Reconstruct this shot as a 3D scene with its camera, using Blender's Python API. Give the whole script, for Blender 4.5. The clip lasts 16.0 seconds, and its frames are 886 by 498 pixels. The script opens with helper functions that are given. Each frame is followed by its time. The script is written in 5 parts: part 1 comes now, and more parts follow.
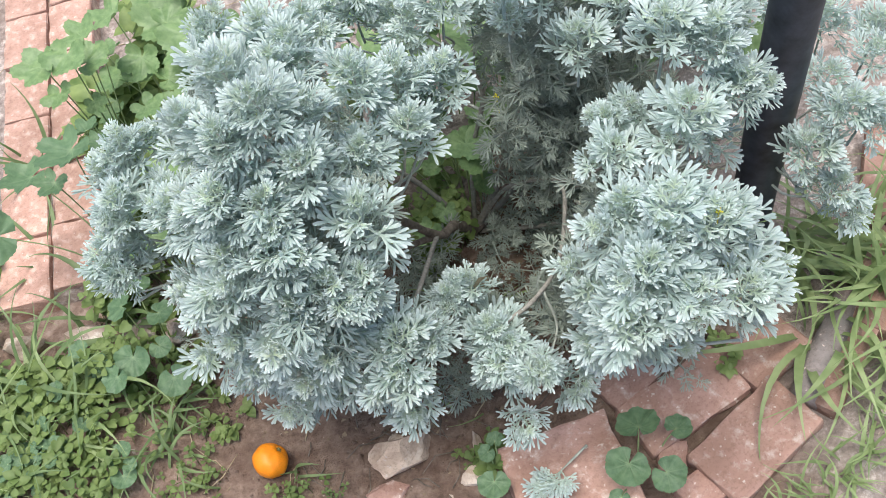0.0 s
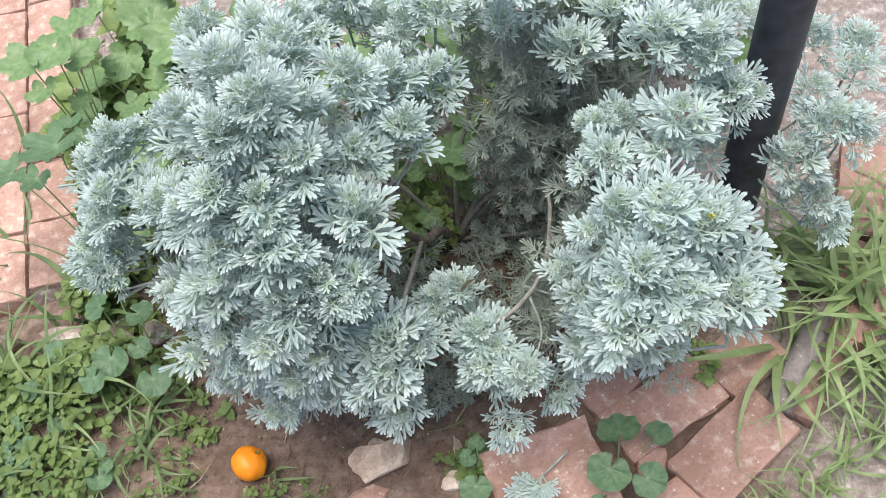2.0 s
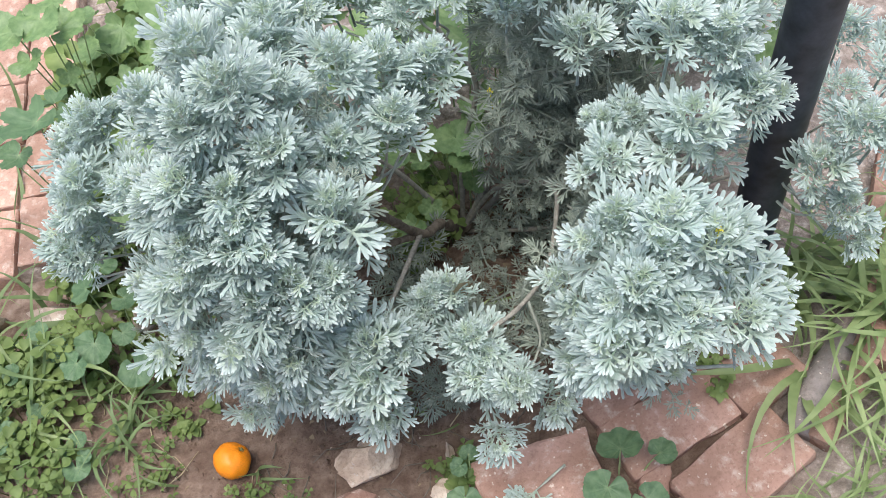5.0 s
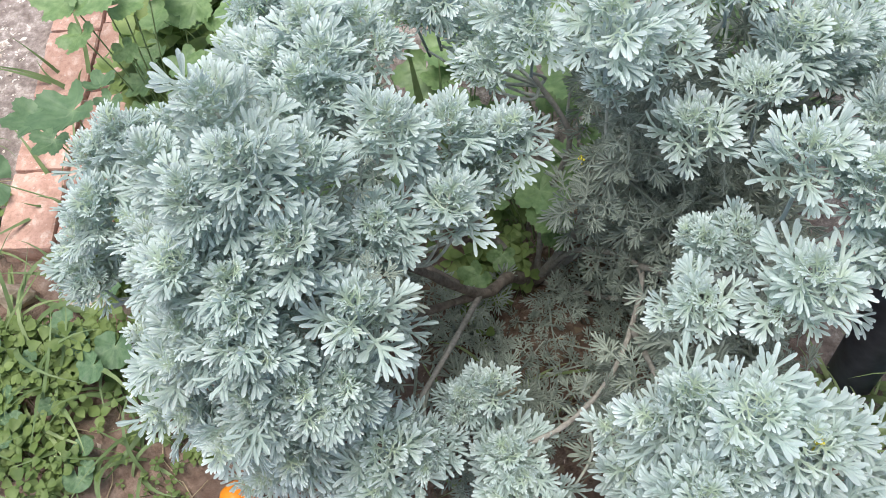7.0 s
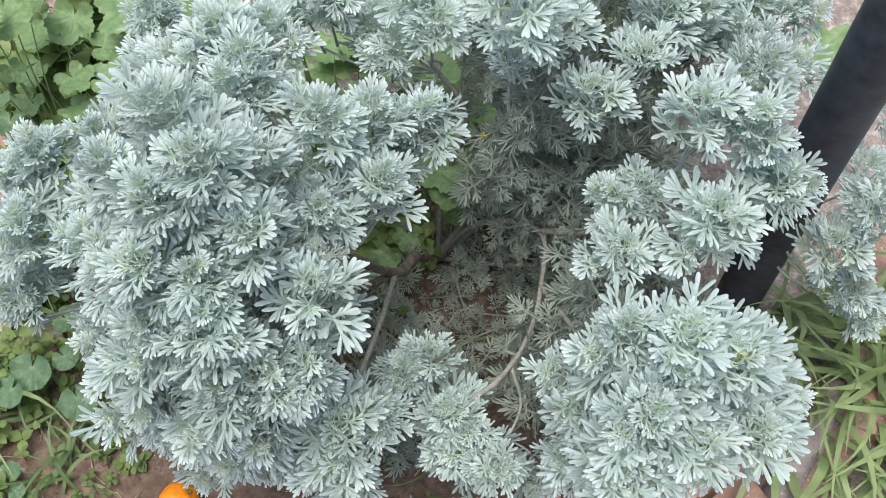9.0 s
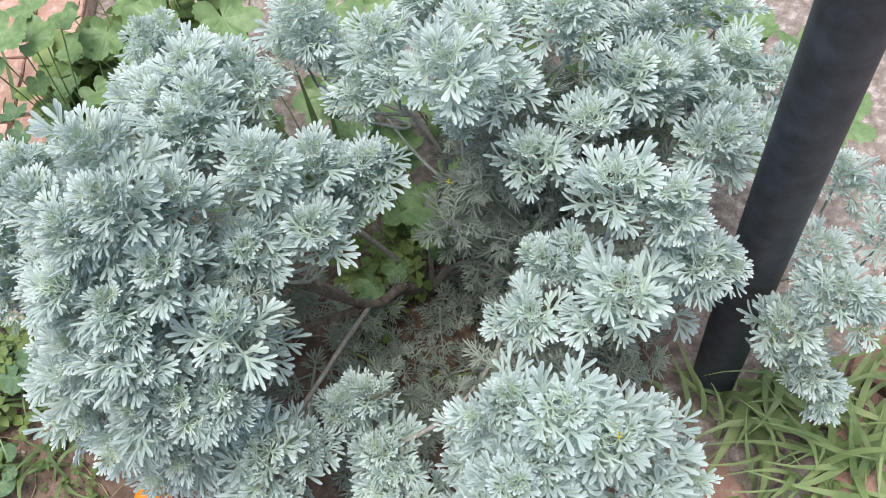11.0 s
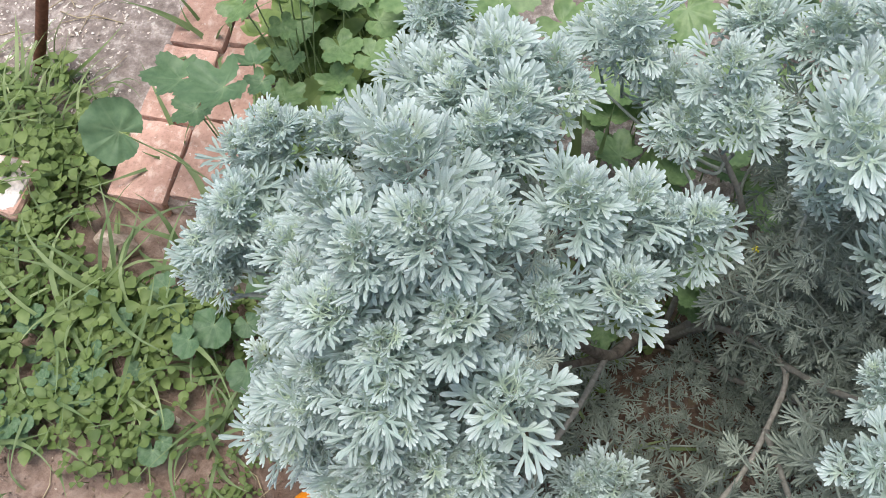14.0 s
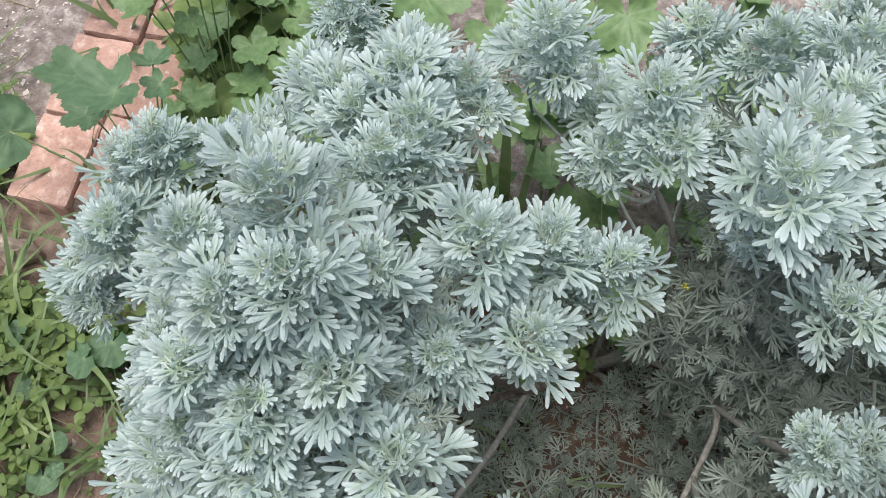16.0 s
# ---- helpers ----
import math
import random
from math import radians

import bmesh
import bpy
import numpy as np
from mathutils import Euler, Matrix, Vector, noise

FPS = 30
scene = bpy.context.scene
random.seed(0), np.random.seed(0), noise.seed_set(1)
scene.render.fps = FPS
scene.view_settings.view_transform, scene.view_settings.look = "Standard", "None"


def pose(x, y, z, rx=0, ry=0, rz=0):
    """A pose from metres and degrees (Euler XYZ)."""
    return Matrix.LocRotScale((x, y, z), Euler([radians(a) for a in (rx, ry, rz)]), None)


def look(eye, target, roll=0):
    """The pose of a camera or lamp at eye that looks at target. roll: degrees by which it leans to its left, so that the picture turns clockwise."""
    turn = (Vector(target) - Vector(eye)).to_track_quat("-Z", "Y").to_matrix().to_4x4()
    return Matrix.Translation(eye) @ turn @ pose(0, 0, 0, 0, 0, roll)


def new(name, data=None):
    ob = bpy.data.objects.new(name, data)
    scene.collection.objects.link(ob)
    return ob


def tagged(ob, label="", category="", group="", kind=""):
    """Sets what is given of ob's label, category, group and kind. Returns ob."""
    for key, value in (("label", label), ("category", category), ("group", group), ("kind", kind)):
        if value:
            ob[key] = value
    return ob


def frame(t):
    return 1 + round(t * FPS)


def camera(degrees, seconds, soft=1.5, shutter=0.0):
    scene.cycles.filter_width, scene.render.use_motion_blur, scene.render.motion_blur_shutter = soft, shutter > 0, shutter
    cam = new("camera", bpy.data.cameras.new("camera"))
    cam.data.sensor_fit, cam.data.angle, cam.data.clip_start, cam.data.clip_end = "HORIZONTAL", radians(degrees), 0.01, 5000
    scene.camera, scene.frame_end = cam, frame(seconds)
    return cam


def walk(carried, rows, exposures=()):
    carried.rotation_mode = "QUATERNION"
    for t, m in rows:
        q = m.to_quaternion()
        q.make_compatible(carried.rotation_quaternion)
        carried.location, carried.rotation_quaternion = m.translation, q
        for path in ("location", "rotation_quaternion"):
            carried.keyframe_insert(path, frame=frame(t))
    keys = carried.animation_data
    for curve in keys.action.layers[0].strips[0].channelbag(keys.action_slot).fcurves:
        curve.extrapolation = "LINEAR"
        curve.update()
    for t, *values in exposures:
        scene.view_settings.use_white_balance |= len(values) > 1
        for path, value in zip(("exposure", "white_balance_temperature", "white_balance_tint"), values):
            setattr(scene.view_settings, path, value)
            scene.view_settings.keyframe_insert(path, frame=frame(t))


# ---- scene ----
cam = camera(46.6, 16.0, soft=0.5)
EXPOSURES = [(0, 0.57), (3.0, 0.57), (5.5, 0.53), (6.5, 0.48), (9.0, 0.44), (12.5, 0.46), (14.5, 0.23), (16.0, 0.20)]
PATH = [
    (0, (0.098, 0.566, 1.656), (0.087, 1.62, -0.044), -15.4),
    (0.5, (0.062, 0.546, 1.646), (0.096, 1.628, -0.035), -13.4),
    (1, (0.036, 0.538, 1.648), (0.108, 1.631, -0.026), -11.7),
    (1.5, (0.034, 0.55, 1.656), (0.117, 1.626, -0.028), -10.8),
    (2, (0.05, 0.551, 1.654), (0.126, 1.619, -0.035), -10.3),
    (2.5, (0.099, 0.565, 1.647), (0.127, 1.621, -0.052), -11.8),
    (3, (0.08, 0.567, 1.646), (0.134, 1.621, -0.052), -9.6),
    (5.3, (0.13, 0.652, 1.564), (0.111, 1.677, -0.153), -12.6),
    (5.5, (0.135, 0.677, 1.549), (0.11, 1.692, -0.174), -12.9),
    (6, (0.186, 0.775, 1.517), (0.082, 1.743, -0.229), -14.3),
    (6.5, (0.206, 0.873, 1.509), (0.025, 1.792, -0.259), -14.6),
    (7, (0.203, 0.898, 1.501), (-0.031, 1.81, -0.263), -15.1),
    (7.5, (0.18, 0.882, 1.515), (-0.028, 1.783, -0.259), -14.3),
    (8, (0.147, 0.861, 1.535), (0.028, 1.761, -0.247), -11.2),
    (8.5, (0.121, 0.851, 1.55), (0.098, 1.753, -0.235), -7.8),
    (9, (0.101, 0.843, 1.571), (0.178, 1.734, -0.218), -4.0),
    (9.2, (0.113, 0.835, 1.575), (0.201, 1.731, -0.211), -4.0),
    (11.3, (0.349, 0.878, 1.607), (0.103, 1.784, -0.16), -14.4),
    (11.5, (0.331, 0.913, 1.597), (0.045, 1.798, -0.174), -15.1),
    (12, (0.289, 0.956, 1.583), (-0.083, 1.803, -0.19), -17.0),
    (12.5, (0.28, 0.947, 1.565), (-0.171, 1.77, -0.202), -18.3),
    (13, (0.241, 0.936, 1.556), (-0.215, 1.749, -0.213), -16.5),
    (13.5, (0.136, 0.971, 1.537), (-0.25, 1.784, -0.249), -13.1),
    (14, (0.076, 1.023, 1.488), (-0.253, 1.844, -0.305), -10.6),
    (14.5, (0.057, 1.052, 1.464), (-0.218, 1.877, -0.337), -7.8),
    (15, (0.067, 1.069, 1.456), (-0.194, 1.888, -0.35), -6.1),
    (15.5, (0.081, 1.085, 1.435), (-0.194, 1.912, -0.365), -5.1),
    (16, (0.117, 1.125, 1.415), (-0.146, 1.926, -0.399), -6.0),
]
walk(cam, [(t, look(eye, target, roll)) for t, eye, target, roll in PATH],
     exposures=EXPOSURES)

# ---- light ----
SUN_TO = Vector((-0.06, -0.03, 1.0)).normalized()
world = bpy.data.worlds.new("sky")
scene.world = world
world.use_nodes = True
wn = world.node_tree.nodes
sky = wn.new("ShaderNodeTexSky")
sky.sky_type, sky.sun_disc = "NISHITA", False
sky.sun_elevation, sky.sun_rotation = math.asin(SUN_TO.z), math.atan2(SUN_TO.x, SUN_TO.y) % (2 * math.pi)
sky.air_density, sky.dust_density, sky.ozone_density = 1.0, 3.0, 1.0
world.node_tree.links.new(sky.outputs[0], wn["Background"].inputs[0])
wn["Background"].inputs[1].default_value = 0.13
sun = new("sun", bpy.data.lights.new("sun", "SUN"))
sun.data.energy, sun.data.angle, sun.data.color = 2.8, radians(44), (1.0, 0.98, 0.935)
sun.matrix_world = look(SUN_TO * 20, (0, 0, 0))


# ---- materials ----
def material(name, rough=0.8, spec=0.3):
    m = bpy.data.materials.new(name)
    m.use_nodes = True
    b = m.node_tree.nodes["Principled BSDF"]
    b.inputs["Roughness"].default_value = rough
    b.inputs["Specular IOR Level"].default_value = spec
    return m, m.node_tree.nodes, m.node_tree.links, b


def noise_node(nd, lk, scale, detail=4.0, rough=0.6, coord="Object"):
    c = nd.new("ShaderNodeTexCoord")
    n = nd.new("ShaderNodeTexNoise")
    n.inputs["Scale"].default_value, n.inputs["Detail"].default_value, n.inputs["Roughness"].default_value = scale, detail, rough
    lk.new(c.outputs[coord], n.inputs["Vector"])
    return n


def ramp(nd, lk, source, stops):
    r = nd.new("ShaderNodeValToRGB")
    e = r.color_ramp.elements
    while len(e) < len(stops):
        e.new(0.5)
    for q, (pos, col) in zip(e, stops):
        q.position, q.color = pos, (*col, 1)
    lk.new(source, r.inputs[0])
    return r


def mix(nd, lk, fac, a, b, mode="MIX"):
    m = nd.new("ShaderNodeMix")
    m.data_type, m.blend_type = "RGBA", mode
    for sock, val in ((m.inputs[0], fac), (m.inputs[6], a), (m.inputs[7], b)):
        if isinstance(val, (int, float)):
            sock.default_value = val
        elif isinstance(val, tuple):
            sock.default_value = (*val, 1)
        else:
            lk.new(val, sock)
    return m.outputs[2]


def bump(nd, lk, b, height, strength=0.4, dist=0.002):
    n = nd.new("ShaderNodeBump")
    n.inputs["Strength"].default_value, n.inputs["Distance"].default_value = strength, dist
    lk.new(height, n.inputs["Height"])
    lk.new(n.outputs[0], b.inputs["Normal"])


def foliage(name, dark, light, young=None, rough=0.7, through_light=0.25, sheen=0.0, spec=0.25, scale=60.0, finer=12, lit_tip=None):
    """Leaf paint: two tones over noise, per-lobe variation, a tone for young leaves, light passing through, skylight
    painted on lobe tips.
    """
    m, nd, lk, b = material(name, rough, spec)
    n = noise_node(nd, lk, scale, 3)
    col = ramp(nd, lk, n.outputs[0], [(0.3, dark), (0.7, light)]).outputs[0]
    g = nd.new("ShaderNodeNewGeometry")
    o = nd.new("ShaderNodeObjectInfo")
    add = nd.new("ShaderNodeMath")
    add.operation = "ADD"
    lk.new(g.outputs["Random Per Island"], add.inputs[0])
    lk.new(o.outputs["Random"], add.inputs[1])
    r = ramp(nd, lk, add.outputs[0], [(0.0, (0.84, 0.84, 0.82)), (1.0, (1.14, 1.12, 1.1))])
    col = mix(nd, lk, 1.0, col, r.outputs[0], "MULTIPLY")
    if young:
        a = nd.new("ShaderNodeAttribute")
        a.attribute_name = "young"
        col = mix(nd, lk, a.outputs["Fac"], col, young)
    # skylight catching the lobe ends, painted in as a paler tone
    if lit_tip:
        e = nd.new("ShaderNodeAttribute")
        e.attribute_name = "tip_light"
        col = mix(nd, lk, ramp(nd, lk, e.outputs["Fac"], [(0.0, (0, 0, 0)), (1.0, (1.0, 1.0, 1.0))]).outputs[0], col, lit_tip)
    lk.new(col, b.inputs["Base Color"])
    if sheen:
        b.inputs["Sheen Weight"].default_value, b.inputs["Sheen Roughness"].default_value = sheen, 0.4
        b.inputs["Sheen Tint"].default_value = (0.9, 1.0, 0.98, 1)
    t = nd.new("ShaderNodeBsdfTranslucent")
    lk.new(col, t.inputs[0])
    ms = nd.new("ShaderNodeMixShader")
    ms.inputs[0].default_value = through_light
    lk.new(b.outputs[0], ms.inputs[1])
    lk.new(t.outputs[0], ms.inputs[2])
    lk.new(ms.outputs[0], nd["Material Output"].inputs[0])
    fine = noise_node(nd, lk, scale * finer, 2)
    bump(nd, lk, b, fine.outputs[0], 0.25, 0.0008)
    return m


SILVER = foliage("silver_leaf", (0.325, 0.42, 0.402), (0.475, 0.59, 0.57), (0.54, 0.64, 0.47), 0.45, 0.38, 1.0, 0.5, 45, lit_tip=(0.85, 0.935, 0.94))
# older, greyer leaves, with the shade inside the bush painted into their tone
OLD_SHADED_SILVER = foliage("old_shaded_leaf", (0.24, 0.288, 0.245), (0.375, 0.43, 0.375), None, 0.7, 0.28, 0.3, 0.25, 45)
DRY_LEAF = foliage("dry_leaf", (0.16, 0.12, 0.08), (0.28, 0.22, 0.15), None, 0.85, 0.1)
GREEN = foliage("mallow_green", (0.125, 0.225, 0.09), (0.245, 0.36, 0.165), (0.28, 0.40, 0.20), 0.45, 0.3, 0, 0.45, 3.2, 5)
GREEN_DARK = foliage("round_leaf_green", (0.085, 0.16, 0.085), (0.155, 0.255, 0.135), (0.27, 0.38, 0.21), 0.5, 0.3, 0, 0.4, 2.5, 6)
CLOVER = foliage("clover_green", (0.09, 0.15, 0.042), (0.225, 0.30, 0.105), None, 0.55, 0.35, 0, 0.35, 20)
GRASS = foliage("grass_green", (0.17, 0.25, 0.095), (0.33, 0.41, 0.20), None, 0.5, 0.35, 0, 0.4, 15)

WEED = foliage("weed_green", (0.11, 0.18, 0.052), (0.265, 0.35, 0.125), None, 0.5, 0.35, 0, 0.35, 20)
# the grass paint again, darkened to put shade into its colour
GRASS_SHADE = foliage("shaded_grass_green", (0.12, 0.19, 0.075), (0.23, 0.31, 0.145), None, 0.5, 0.35, 0, 0.4, 15)


def stem_paint(name, dark, light, scale=80):
    m, nd, lk, b = material(name, 0.85, 0.2)
    n = noise_node(nd, lk, scale, 5)
    lk.new(ramp(nd, lk, n.outputs[0], [(0.3, dark), (0.7, light)]).outputs[0], b.inputs["Base Color"])
    bump(nd, lk, b, n.outputs[0], 0.6, 0.002)
    return m


BARK = stem_paint("woody_bark", (0.09, 0.075, 0.06), (0.26, 0.22, 0.18))
GREY_BARK = stem_paint("grey_bark", (0.21, 0.195, 0.17), (0.37, 0.355, 0.315), 120)
TWIG = stem_paint("grey_twig", (0.33, 0.35, 0.30), (0.52, 0.55, 0.48))
GREEN_STEM = stem_paint("green_stem", (0.24, 0.32, 0.14), (0.36, 0.44, 0.22))
STRAW = stem_paint("straw", (0.32, 0.25, 0.15), (0.55, 0.46, 0.32))


def soil_paint():
    m, nd, lk, b = material("soil", 0.95, 0.15)
    n1 = noise_node(nd, lk, 3.0, 6)
    n2 = noise_node(nd, lk, 45.0, 8, 0.7)
    n3 = noise_node(nd, lk, 9.0, 4)
    red = ramp(nd, lk, n2.outputs[0], [(0.25, (0.085, 0.056, 0.042)), (0.5, (0.215, 0.150, 0.115)), (0.8, (0.38, 0.29, 0.235))]).outputs[0]
    red = mix(nd, lk, ramp(nd, lk, n3.outputs[0], [(0.45, (0, 0, 0)), (0.65, (0.6, 0.6, 0.6))]).outputs[0], red, (0.11, 0.068, 0.05))
    grey = ramp(nd, lk, n2.outputs[0], [(0.3, (0.16, 0.13, 0.11)), (0.52, (0.36, 0.30, 0.27)), (0.68, (0.68, 0.60, 0.55))]).outputs[0]
    c = nd.new("ShaderNodeTexCoord")
    s = nd.new("ShaderNodeSeparateXYZ")
    lk.new(c.outputs["Object"], s.inputs[0])
    # past the edging on both sides the ground is pale and littered
    far_left = nd.new("ShaderNodeMapRange")
    far_left.inputs[1].default_value, far_left.inputs[2].default_value = 1.62, 1.9
    lk.new(s.outputs[1], far_left.inputs[0])
    right = nd.new("ShaderNodeMapRange")
    right.inputs[1].default_value, right.inputs[2].default_value = 0.50, 0.62
    lk.new(s.outputs[0], right.inputs[0])
    mx = nd.new("ShaderNodeMath")
    mx.operation = "MAXIMUM"
    lk.new(far_left.outputs[0], mx.inputs[0])
    lk.new(right.outputs[0], mx.inputs[1])
    jitter = nd.new("ShaderNodeMath")
    jitter.operation = "MULTIPLY"
    lk.new(mx.outputs[0], jitter.inputs[0])
    lk.new(ramp(nd, lk, n1.outputs[0], [(0.2, (0.7, 0.7, 0.7)), (0.6, (1, 1, 1))]).outputs[0], jitter.inputs[1])
    # dry, paler crust away from the bush; the stronger light there is painted in too
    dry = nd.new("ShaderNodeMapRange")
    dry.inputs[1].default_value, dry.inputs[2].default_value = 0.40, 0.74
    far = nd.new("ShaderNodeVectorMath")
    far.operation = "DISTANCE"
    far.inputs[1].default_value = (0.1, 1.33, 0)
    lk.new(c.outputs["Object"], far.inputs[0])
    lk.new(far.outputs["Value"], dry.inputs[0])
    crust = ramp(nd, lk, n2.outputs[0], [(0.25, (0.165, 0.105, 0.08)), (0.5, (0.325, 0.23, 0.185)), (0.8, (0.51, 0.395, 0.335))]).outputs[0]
    dry_lit = nd.new("ShaderNodeMath")
    dry_lit.operation = "MULTIPLY"
    lk.new(dry.outputs[0], dry_lit.inputs[0])
    lk.new(ramp(nd, lk, n1.outputs[0], [(0.3, (0.55, 0.55, 0.55)), (0.55, (1, 1, 1))]).outputs[0], dry_lit.inputs[1])
    red = mix(nd, lk, dry_lit.outputs[0], red, crust)
    # further out both kinds of ground run into each other in patches
    away = nd.new("ShaderNodeMapRange")
    away.inputs[1].default_value, away.inputs[2].default_value = 1.3, 2.2
    lk.new(far.outputs["Value"], away.inputs[0])
    n6 = noise_node(nd, lk, 0.8, 5, 0.6)
    patches = ramp(nd, lk, n6.outputs[0], [(0.4, (0, 0, 0)), (0.6, (1, 1, 1))]).outputs[0]
    zone = mix(nd, lk, away.outputs[0], jitter.outputs[0], patches)
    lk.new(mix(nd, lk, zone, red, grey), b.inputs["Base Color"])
    bump(nd, lk, b, n2.outputs[0], 0.9, 0.012)
    return m


SOIL = soil_paint()


def paver_paint(name, a, bcol, dust):
    m, nd, lk, b = material(name, 0.9, 0.2)
    n1 = noise_node(nd, lk, 14.0, 5)
    n2 = noise_node(nd, lk, 160.0, 4, 0.7)
    n3 = noise_node(nd, lk, 38.0, 6, 0.7)
    o = nd.new("ShaderNodeObjectInfo")
    col = ramp(nd, lk, n1.outputs[0], [(0.3, a), (0.7, bcol)]).outputs[0]
    col = mix(nd, lk, ramp(nd, lk, n2.outputs[0], [(0.35, (0.25, 0.25, 0.25)), (0.5, (0, 0, 0))]).outputs[0], col, (0.10, 0.05, 0.035))
    col = mix(nd, lk, ramp(nd, lk, n3.outputs[0], [(0.53, (0, 0, 0)), (0.68, (0.85, 0.85, 0.85))]).outputs[0], col, dust)
    n5 = noise_node(nd, lk, 110.0, 2, 0.5)
    col = mix(nd, lk, ramp(nd, lk, n5.outputs[0], [(0.66, (0, 0, 0)), (0.72, (0.9, 0.9, 0.9))]).outputs[0], col, (0.75, 0.66, 0.58))
    n4 = noise_node(nd, lk, 5.0, 7, 0.65, "Object")
    col = mix(nd, lk, ramp(nd, lk, n4.outputs[0], [(0.40, (0.4, 0.4, 0.4)), (0.54, (0, 0, 0))]).outputs[0], col, (0.20, 0.12, 0.085))
    r = ramp(nd, lk, o.outputs["Random"], [(0, (0.85, 0.84, 0.83)), (1, (1.12, 1.1, 1.1))]).outputs[0]
    lk.new(mix(nd, lk, 1.0, col, r, "MULTIPLY"), b.inputs["Base Color"])
    bump(nd, lk, b, n2.outputs[0], 0.5, 0.0025)
    return m


PAVER = paver_paint("red_paver", (0.385, 0.232, 0.185), (0.51, 0.33, 0.272), (0.62, 0.52, 0.46))
PATH_PAVER = paver_paint("pink_paver", (0.50, 0.30, 0.235), (0.61, 0.40, 0.325), (0.72, 0.58, 0.50))
PALE_BLOCK = paver_paint("pale_concrete", (0.42, 0.34, 0.29), (0.58, 0.50, 0.44), (0.8, 0.78, 0.74))
WHITEWASH = paver_paint("whitewashed_block", (0.60, 0.50, 0.45), (0.78, 0.73, 0.69), (0.85, 0.83, 0.8))
ROCK = paver_paint("pale_rock", (0.54, 0.44, 0.35), (0.70, 0.60, 0.49), (0.66, 0.62, 0.56))
PALE_STONE = paver_paint("beige_limestone", (0.62, 0.47, 0.355), (0.78, 0.63, 0.50), (0.80, 0.70, 0.58))
PIPE_GREY = paver_paint("grey_pipe", (0.22, 0.20, 0.20), (0.33, 0.29, 0.28), (0.42, 0.36, 0.34))


def plain(name, col, rough, spec, nscale=60, strength=0.25, dist=0.0015, spread=0.15, metal=0.0):
    m, nd, lk, b = material(name, rough, spec)
    n = noise_node(nd, lk, nscale, 5)
    lo, hi = tuple(v * (1 - spread) for v in col), tuple(min(1, v * (1 + spread)) for v in col)
    lk.new(ramp(nd, lk, n.outputs[0], [(0.3, lo), (0.7, hi)]).outputs[0], b.inputs["Base Color"])
    b.inputs["Metallic"].default_value = metal
    bump(nd, lk, b, n.outputs[0], strength, dist)
    return m


BLACK = plain("black_plastic", (0.040, 0.045, 0.058), 0.5, 0.4, 35, 0.3, 0.002, 0.5)
PEEL = plain("orange_peel", (0.88, 0.27, 0.012), 0.42, 0.45, 420, 0.35, 0.0012, 0.12)
CALYX = plain("dry_calyx", (0.24, 0.22, 0.10), 0.8, 0.2)
RUST = plain("rusty_iron", (0.17, 0.075, 0.045), 0.85, 0.3, 90, 0.5, 0.001, 0.4, 0.2)
CHIP = plain("pale_chip", (0.46, 0.385, 0.32), 0.9, 0.2, 25, 0.4, 0.001, 0.5)
PALE_CHIP = plain("bleached_chip", (0.72, 0.655, 0.59), 0.9, 0.2, 30, 0.4, 0.001, 0.25)
PURPLE = plain("violet_petal", (0.22, 0.18, 0.48), 0.7, 0.2, 80)
YELLOW = plain("yellow_bud", (0.70, 0.62, 0.08), 0.7, 0.2, 80)


# ---- builders ----
def thing(name, at, label, category, group="", kind=""):
    ob = new(name)
    ob.empty_display_size = 0.02
    ob.location = at
    return tagged(ob, label, category, group, kind)


def mesh_of(name, verts, faces, mat, smooth=True, young=None, tip_light=None):
    me = bpy.data.meshes.new(name)
    me.from_pydata(verts, [], faces)
    me.materials.append(mat)
    me.polygons.foreach_set("use_smooth", [smooth] * len(me.polygons))
    if young is not None:
        a = me.attributes.new("young", "FLOAT", "POINT")
        a.data.foreach_set("value", young)
    if tip_light is not None:
        a = me.attributes.new("tip_light", "FLOAT", "POINT")
        a.data.foreach_set("value", tip_light)
    me.update()
    return me


def part(name, data, material_, parent, label="", m=None):
    """One mesh object under a thing or a part. data: a bmesh or a mesh."""
    if isinstance(data, bmesh.types.BMesh):
        me = bpy.data.meshes.new(name)
        data.to_mesh(me)
        data.free()
        me.materials.append(material_)
        me.polygons.foreach_set("use_smooth", [True] * len(me.polygons))
        data = me
    ob = new(name, data)
    ob.parent = parent
    if m is not None:
        ob.matrix_basis = m
    if label:
        ob["label"] = label
    return ob


def solid(name, data, mat, m, label, category, group="", kind=""):
    """A thing that is one mesh."""
    ob = part(name, data, mat, None)
    ob.matrix_basis = m
    return tagged(ob, label, category, group, kind)


